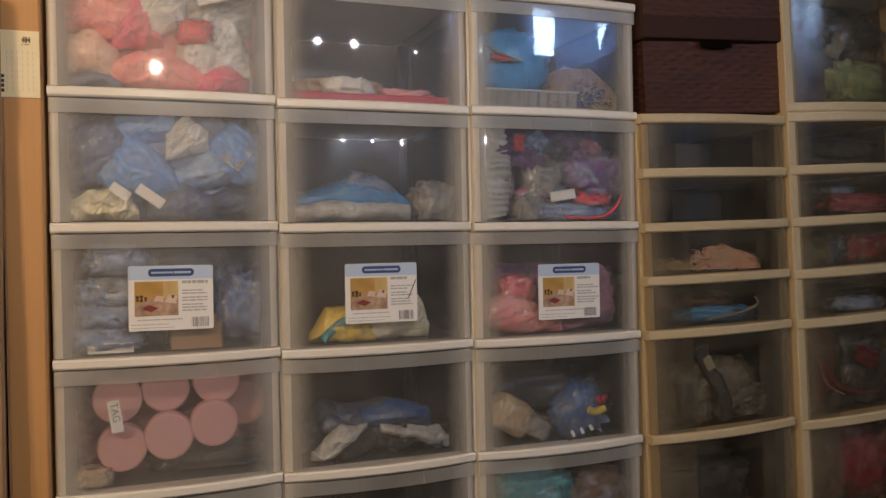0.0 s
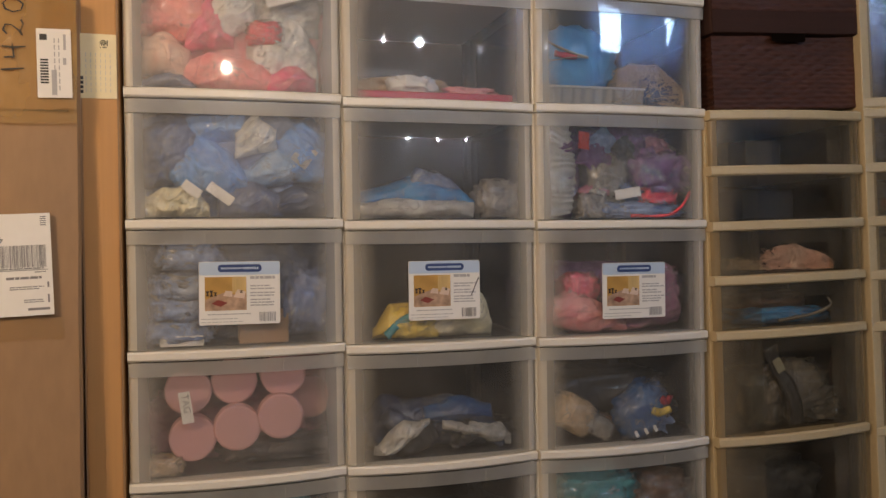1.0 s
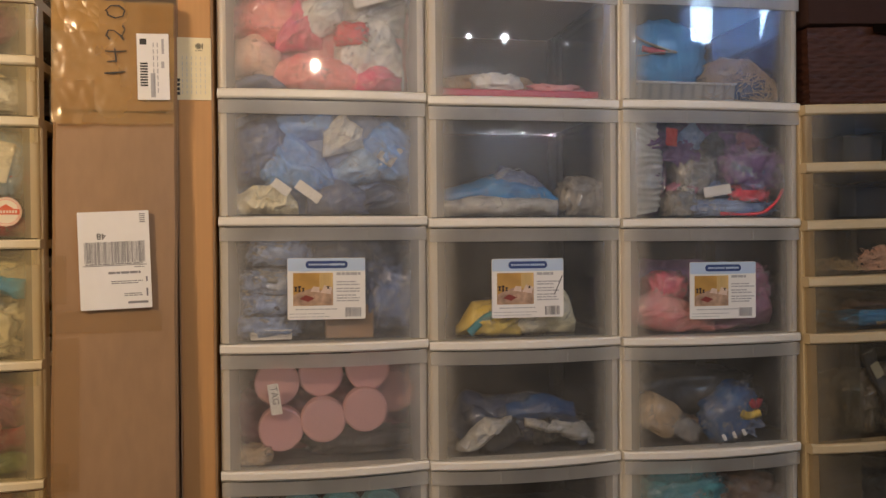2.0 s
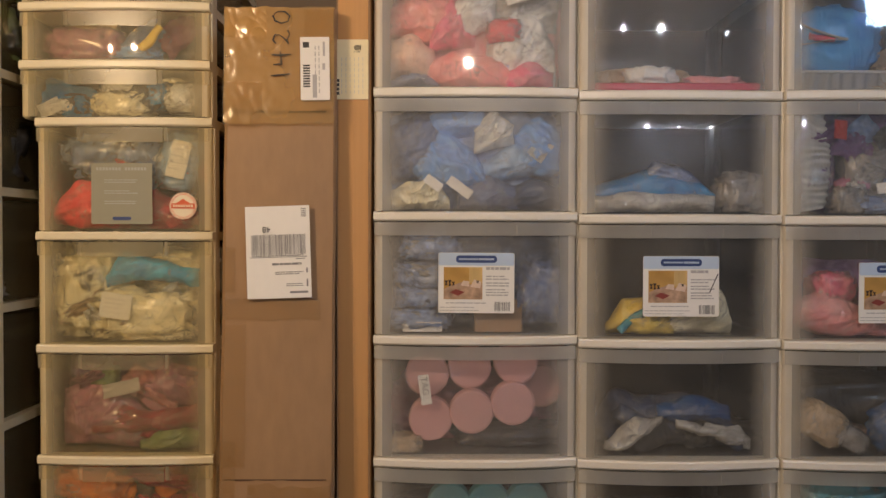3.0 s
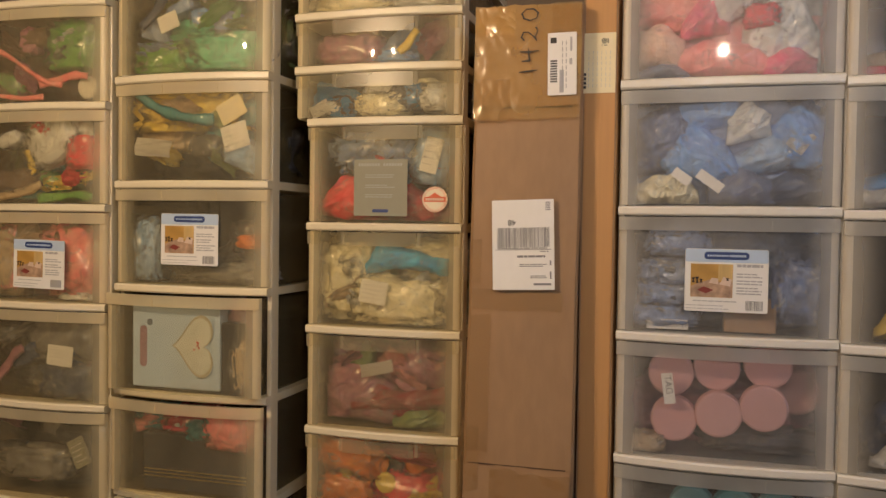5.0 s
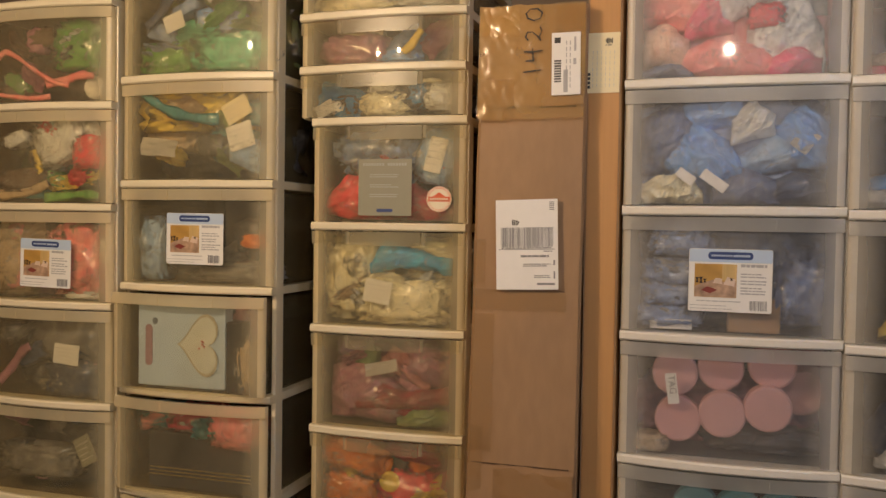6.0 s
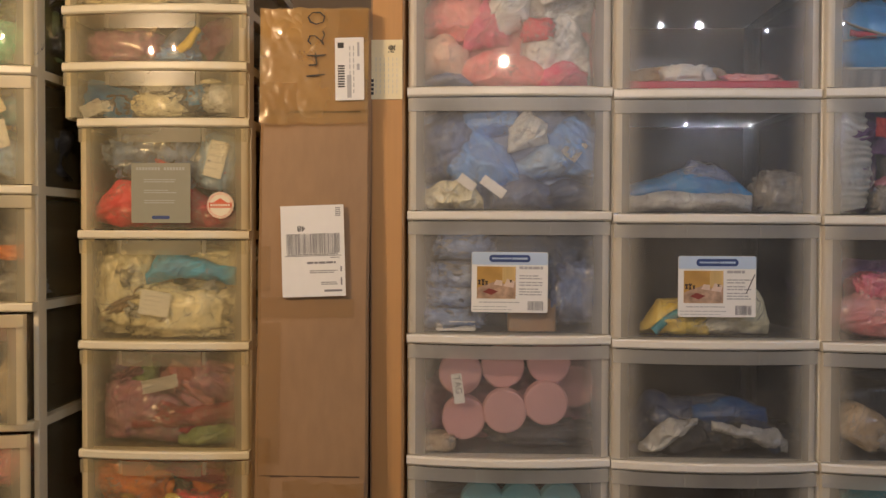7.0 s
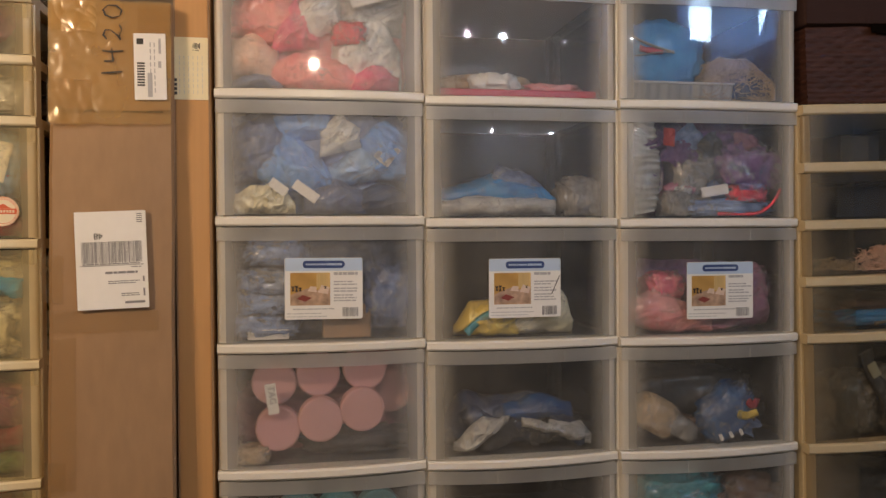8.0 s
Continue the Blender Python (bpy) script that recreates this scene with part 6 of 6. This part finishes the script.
bag("l1", 3, 0.02, 0.98, 0.0, 0.90, "crimson", "large bag of dark red pieces", back=0.08, deep=0.12, film=False)
bag("l1", 3, 0.02, 0.48, 0.58, 0.94, "orange", "clear bag of orange pieces", deep=0.06, turn=14)
bag("l1", 3, 0.04, 0.40, 0.22, 0.56, "orange", "shiny clear bag of bright orange pieces", deep=0.06)
bag("l1", 3, 0.40, 0.92, 0.0, 0.60, "red", "clear bag of orange-red pieces", deep=0.06, back=0.01)
disc("l1", 3, 0.52, 0.52, 0.020, S["yellow"], "small yellow printed flower on a bag", back=-0.008, deep=0.006, name="paper_flower")
bag("l1", 3, 0.0, 0.5, 0.0, 0.26, "white", "white paper packet on the drawer floor", deep=0.06, film=False, name="paper_packet", category="packet")
# green drawer and the tower below it
bag("l2", 0, 0.02, 0.98, 0.0, 0.95, "olive", "large bag of dull green pieces", back=0.08, deep=0.12)
bag("l2", 0, 0.46, 0.98, 0.02, 0.42, "mint", "shiny clear bag of mint-green pieces", deep=0.07)
bag("l2", 0, 0.04, 0.46, 0.0, 0.36, "green", "clear bag of grass-green pieces", deep=0.07, back=0.01)
bag("l2", 0, 0.44, 0.76, 0.36, 0.70, "steel", "round clear bag of grey-green pieces", deep=0.06, back=0.02)
ribbon("l2", 0, ((0.12, 0.52), (0.20, 0.66), (0.28, 0.80), (0.36, 0.92)), 0.026, "navy", "folded dark blue printed strip", back=0.0)
tag("l2", 0, 0.34, 0.55, 0.044, 0.034, -20, "small white printed tag on a green bag")
tag("l2", 0, 0.86, 0.86, 0.058, 0.044, 6, "white printed tag on a green bag")
tag("l2", 0, 0.58, 0.84, 0.04, 0.022, 40, "folded white paper scrap on a green bag", lines=False)
# dark lump added to give the gaps between the bags their shade
bag("l2", 1, 0.02, 0.98, 0.0, 0.70, "dark", "dark filler lump behind yellow bags", back=0.09, deep=0.1, film=False, name="plain_lump", category="bundle")
bag("l2", 1, 0.02, 0.86, 0.52, 0.96, "yellow", "clear bag of golden-yellow pieces", deep=0.07, back=0.02)
bag("l2", 1, 0.0, 0.40, 0.30, 0.80, "beige", "clear bag of beige pieces", deep=0.07, back=0.05)
ribbon("l2", 1, ((0.10, 0.92), (0.22, 0.78), (0.38, 0.68), (0.54, 0.63), (0.66, 0.62)), 0.026, "teal", "teal printed paper banner over yellow pieces", back=-0.004)
tag("l2", 1, 0.79, 0.72, 0.058, 0.042, -28, "pale yellow printed tag", mat=PAPER_CREAM)
tag("l2", 1, 0.82, 0.44, 0.056, 0.050, -16, "white printed tag with a small picture", back=-0.008)
tag("l2", 1, 0.22, 0.33, 0.080, 0.034, 5, "creased white paper band among yellow bags", lines=False)
bag("l2", 1, 0.72, 0.98, 0.10, 0.40, "paleblue", "crumpled clear bag of pale blue pieces", deep=0.05, turn=24)
bag("l2", 1, 0.56, 0.82, 0.18, 0.58, "teal", "clear bag of dark teal pieces", deep=0.06, back=0.02)
bag("l2", 2, 0.04, 0.22, 0.0, 0.66, "paleblue", "pale blue bag leaning in the drawer corner", deep=0.06, back=0.01, fold=0.3)
bag("l2", 2, 0.40, 0.98, 0.0, 0.24, "grey", "low heap of grey pieces in clear film", deep=0.08, back=0.01)
bag("l2", 2, 0.72, 0.94, 0.22, 0.64, "dark", "dark bag on a grey heap", deep=0.06, back=0.03)
bag("l2", 2, 0.82, 0.98, 0.38, 0.52, "orange", "small orange-yellow piece on a dark bag", deep=0.04, back=0.0, film=False, name="small_toy", category="toy")
# the boxed heart
HEART = surface("pale_heart_print", (0.66, 0.70, 0.66), 0.5, amount=0.10, bump=0.05, blotch=30)
PALE_BOX = surface("pale_blue_printed_card", (0.52, 0.66, 0.84), 0.45, amount=0.05, bump=0.05)
t, hx, hz = solid("l2", 3, 0.125, 0.765, 0.02, 0.92, PALE_BOX, "pale blue printed gift box with a heart picture", "box", "gift_box", back=-0.012, deep=0.10)
bm = bmesh.new()
pts = []
for k in range(40):
    a = 2 * math.pi * k / 40
    pts.append((16 * math.sin(a) ** 3, 13 * math.cos(a) - 5 * math.cos(2 * a) - 2 * math.cos(3 * a) - math.cos(4 * a)))
vs = [bm.verts.new((0.040 + 0.0030 * (z + 2), -0.003, 0.002 - 0.0036 * x)) for x, z in pts]
ex = [bm.verts.new((v.co.x, -0.0004, v.co.z)) for v in vs]
bm.faces.new(vs)
for k in range(40):
    bm.faces.new((vs[k], vs[(k + 1) % 40], ex[(k + 1) % 40], ex[k]))
part("heart_picture", bm, HEART, t, "cream heart-shaped picture")
bm = bmesh.new()
rims = [[bm.verts.new((0.040 + 0.0030 * g * (z + 2), -0.0035, 0.002 - 0.0036 * g * x)) for x, z in pts] for g in (0.96, 1.07)]
for k in range(40):
    bm.faces.new((rims[0][k], rims[0][(k + 1) % 40], rims[1][(k + 1) % 40], rims[1][k]))
part("heart_rim", bm, surface("tan_heart_rim", (0.46, 0.44, 0.36), 0.5, amount=0.25, grain=150), t, "tan rim round a heart picture")
bm = bmesh.new()
for k in range(5):
    bmesh.ops.create_icosphere(bm, subdivisions=1, radius=0.0022, matrix=pose(0.050 + 0.006 * math.sin(k * 2.3), -0.005, 0.002 + 0.008 * math.cos(k * 1.9)))
part("heart_flower", bm, RED, t, "small red flowers on a heart")
part("oval_mark", plate(-0.080, -0.064, -0.044, 0.038, -0.0004, th=0.0006, r=0.0079), surface("mauve_print", (0.36, 0.22, 0.28), 0.5, amount=0.4, grain=120), t)
part("round_mark", plate(-0.064, -0.052, 0.038, 0.052, -0.0004, th=0.0006, r=0.0059), surface("grey_blue_print", (0.16, 0.20, 0.26), 0.5), t)
part("text_block", bars(text_lines(-0.055, -0.02, [0.004, -0.002], 0.003, random.Random(5)), -0.0004), SKYBLUE, t)
solid("l2", 3, 0.775, 0.90, 0.0, 0.74, surface("black_printed_card", (0.02, 0.02, 0.025), 0.4), "narrow black printed box beside a gift box", "box", "narrow_box", back=-0.014, deep=0.06)
bag("l2", 3, 0.76, 0.98, 0.50, 0.94, "mauve", "crumpled clear bag of muted pink pieces", deep=0.05, back=0.03)
bag("l2", 3, 0.84, 0.99, 0.0, 0.56, "beige", "crumpled clear bag of beige pieces", deep=0.05)
solid("l2", 4, 0.16, 0.93, 0.0, 0.62, surface("dark_grey_card", (0.05, 0.05, 0.055), 0.45), "dark grey flat box with thin gold lines", "box", "dark_box", back=0.0, deep=0.12)
xa, xb, yf, za, zb = inside("l2", 4)
GOLD = surface("gold_foil_line", (0.70, 0.55, 0.28), 0.3, metal=0.8)
for k in range(3):
    tagged(link_mesh("gold_cord", box_bm(xa + 0.052, xa + 0.282, yf + 0.0275, yf + 0.0297, za + 0.026 + 0.007 * k, za + 0.028 + 0.007 * k), GOLD), "thin gold cord across a dark box", "cord")
bag("l2", 4, 0.26, 0.72, 0.62, 0.88, "crimson", "flat clear bag of red pieces on a dark box", deep=0.08, back=0.02)
bag("l2", 4, 0.64, 0.98, 0.50, 0.90, "coral", "crumpled clear bag of coral-red pieces", deep=0.06)
bag("l2", 4, 0.04, 0.40, 0.62, 0.86, "teal", "crumpled clear bag of grey-green pieces", deep=0.08, back=0.03)
# far tower
bag("l3", 0, 0.02, 0.98, 0.0, 0.90, "brown", "large bag of dark brown and white pieces", back=0.09, deep=0.12)
bag("l3", 0, 0.54, 0.94, 0.34, 0.90, "green", "clear bag of lime-green pieces", deep=0.07, back=0.01)
ribbon("l3", 0, ((0.08, 0.42), (0.14, 0.58), (0.28, 0.50), (0.42, 0.36), (0.56, 0.22), (0.68, 0.18)), 0.014, "coral", "bent coral plastic ribbon", back=0.0)
ribbon("l3", 0, ((0.50, 0.20), (0.64, 0.24), (0.78, 0.28), (0.90, 0.26)), 0.022, "coral", "flat coral plastic ribbon", back=0.004)
ribbon("l3", 0, ((0.08, 0.10), (0.24, 0.07), (0.40, 0.04), (0.56, 0.05)), 0.014, "coral", "flat coral plastic ribbon on the drawer floor", back=0.0)
disc("l3", 0, 0.86, 0.155, 0.024, WHITE, "round white plastic coin standing on edge", back=-0.004, deep=0.012, name="plastic_coin")
bag("l3", 1, 0.02, 0.98, 0.0, 0.92, "olive", "large bag of mixed dull green pieces", back=0.09, deep=0.12)
bag("l3", 1, 0.40, 0.80, 0.42, 0.94, "white", "crumpled clear bag with white wrapping", deep=0.06, turn=-24)
bag("l3", 1, 0.34, 0.62, 0.34, 0.66, "teal", "clear bag of dark teal pieces", deep=0.05, back=0.02)
bag("l3", 1, 0.72, 0.96, 0.36, 0.74, "red", "clear bag of dull red pieces", deep=0.06)
ribbon("l3", 1, ((0.40, 0.58), (0.43, 0.42), (0.47, 0.32)), 0.020, "yellow", "bright yellow plastic scrap", back=0.0, name="yellow_scrap")
bag("l3", 1, 0.06, 0.52, 0.10, 0.36, "brown", "clear bag of red-brown beads", deep=0.06, fold=0.6)
ribbon("l3", 1, ((0.06, 0.06), (0.22, 0.08), (0.40, 0.12), (0.54, 0.20)), 0.024, "beige", "folded cream fabric strip", back=0.0)
ribbon("l3", 1, ((0.50, 0.04), (0.66, 0.06), (0.80, 0.08), (0.95, 0.06)), 0.024, "green", "green fabric strip on the drawer floor", back=0.0)
bag("l3", 2, 0.56, 0.96, 0.04, 0.78, "coral", "clear bag of curled coral foam pieces", deep=0.07, fold=0.7)
bag("l3", 2, 0.02, 0.34, 0.0, 0.86, "beige", "clear bag of beige pieces", deep=0.07, back=0.01)
bag("l3", 2, 0.28, 0.76, 0.0, 0.7, "mauve", "bag of dull pink pieces behind a label", deep=0.08, back=0.04)
tag("l3", 2, 0.965, 0.55, 0.018, 0.052, 0, "narrow white printed tag on coral pieces", lines=False)
bag("l3", 2, 0.66, 0.92, 0.0, 0.09, "white", "white scrap on the drawer floor", deep=0.05, film=False, name="paper_scrap", category="scrap")
bag("l3", 3, 0.02, 0.98, 0.0, 0.86, "dark", "large bag of dark grey pieces", back=0.08, deep=0.12)
bag("l3", 3, 0.34, 0.82, 0.40, 0.92, "grey", "crumpled clear bag with a torn corner", deep=0.06, back=0.02)
tag("l3", 3, 0.70, 0.50, 0.062, 0.042, 4, "white torn printed tag", back=-0.006)
ribbon("l3", 3, ((0.10, 0.12), (0.20, 0.30), (0.30, 0.48), (0.38, 0.56)), 0.026, "mauve", "muted red folded strip", back=0.004)
bag("l3", 3, 0.50, 0.96, 0.0, 0.40, "navy", "clear bag of dark blue pieces", deep=0.06)
bag("l3", 4, 0.02, 0.98, 0.0, 0.76, "dark", "large bag of dark pieces", back=0.08, deep=0.12)
bag("l3", 4, 0.16, 0.70, 0.16, 0.50, "grey", "crumpled clear bag of grey pieces", deep=0.06)
tag("l3", 4, 0.84, 0.54, 0.042, 0.060, -28, "grey printed card leaning in the drawer", mat=SILVER)
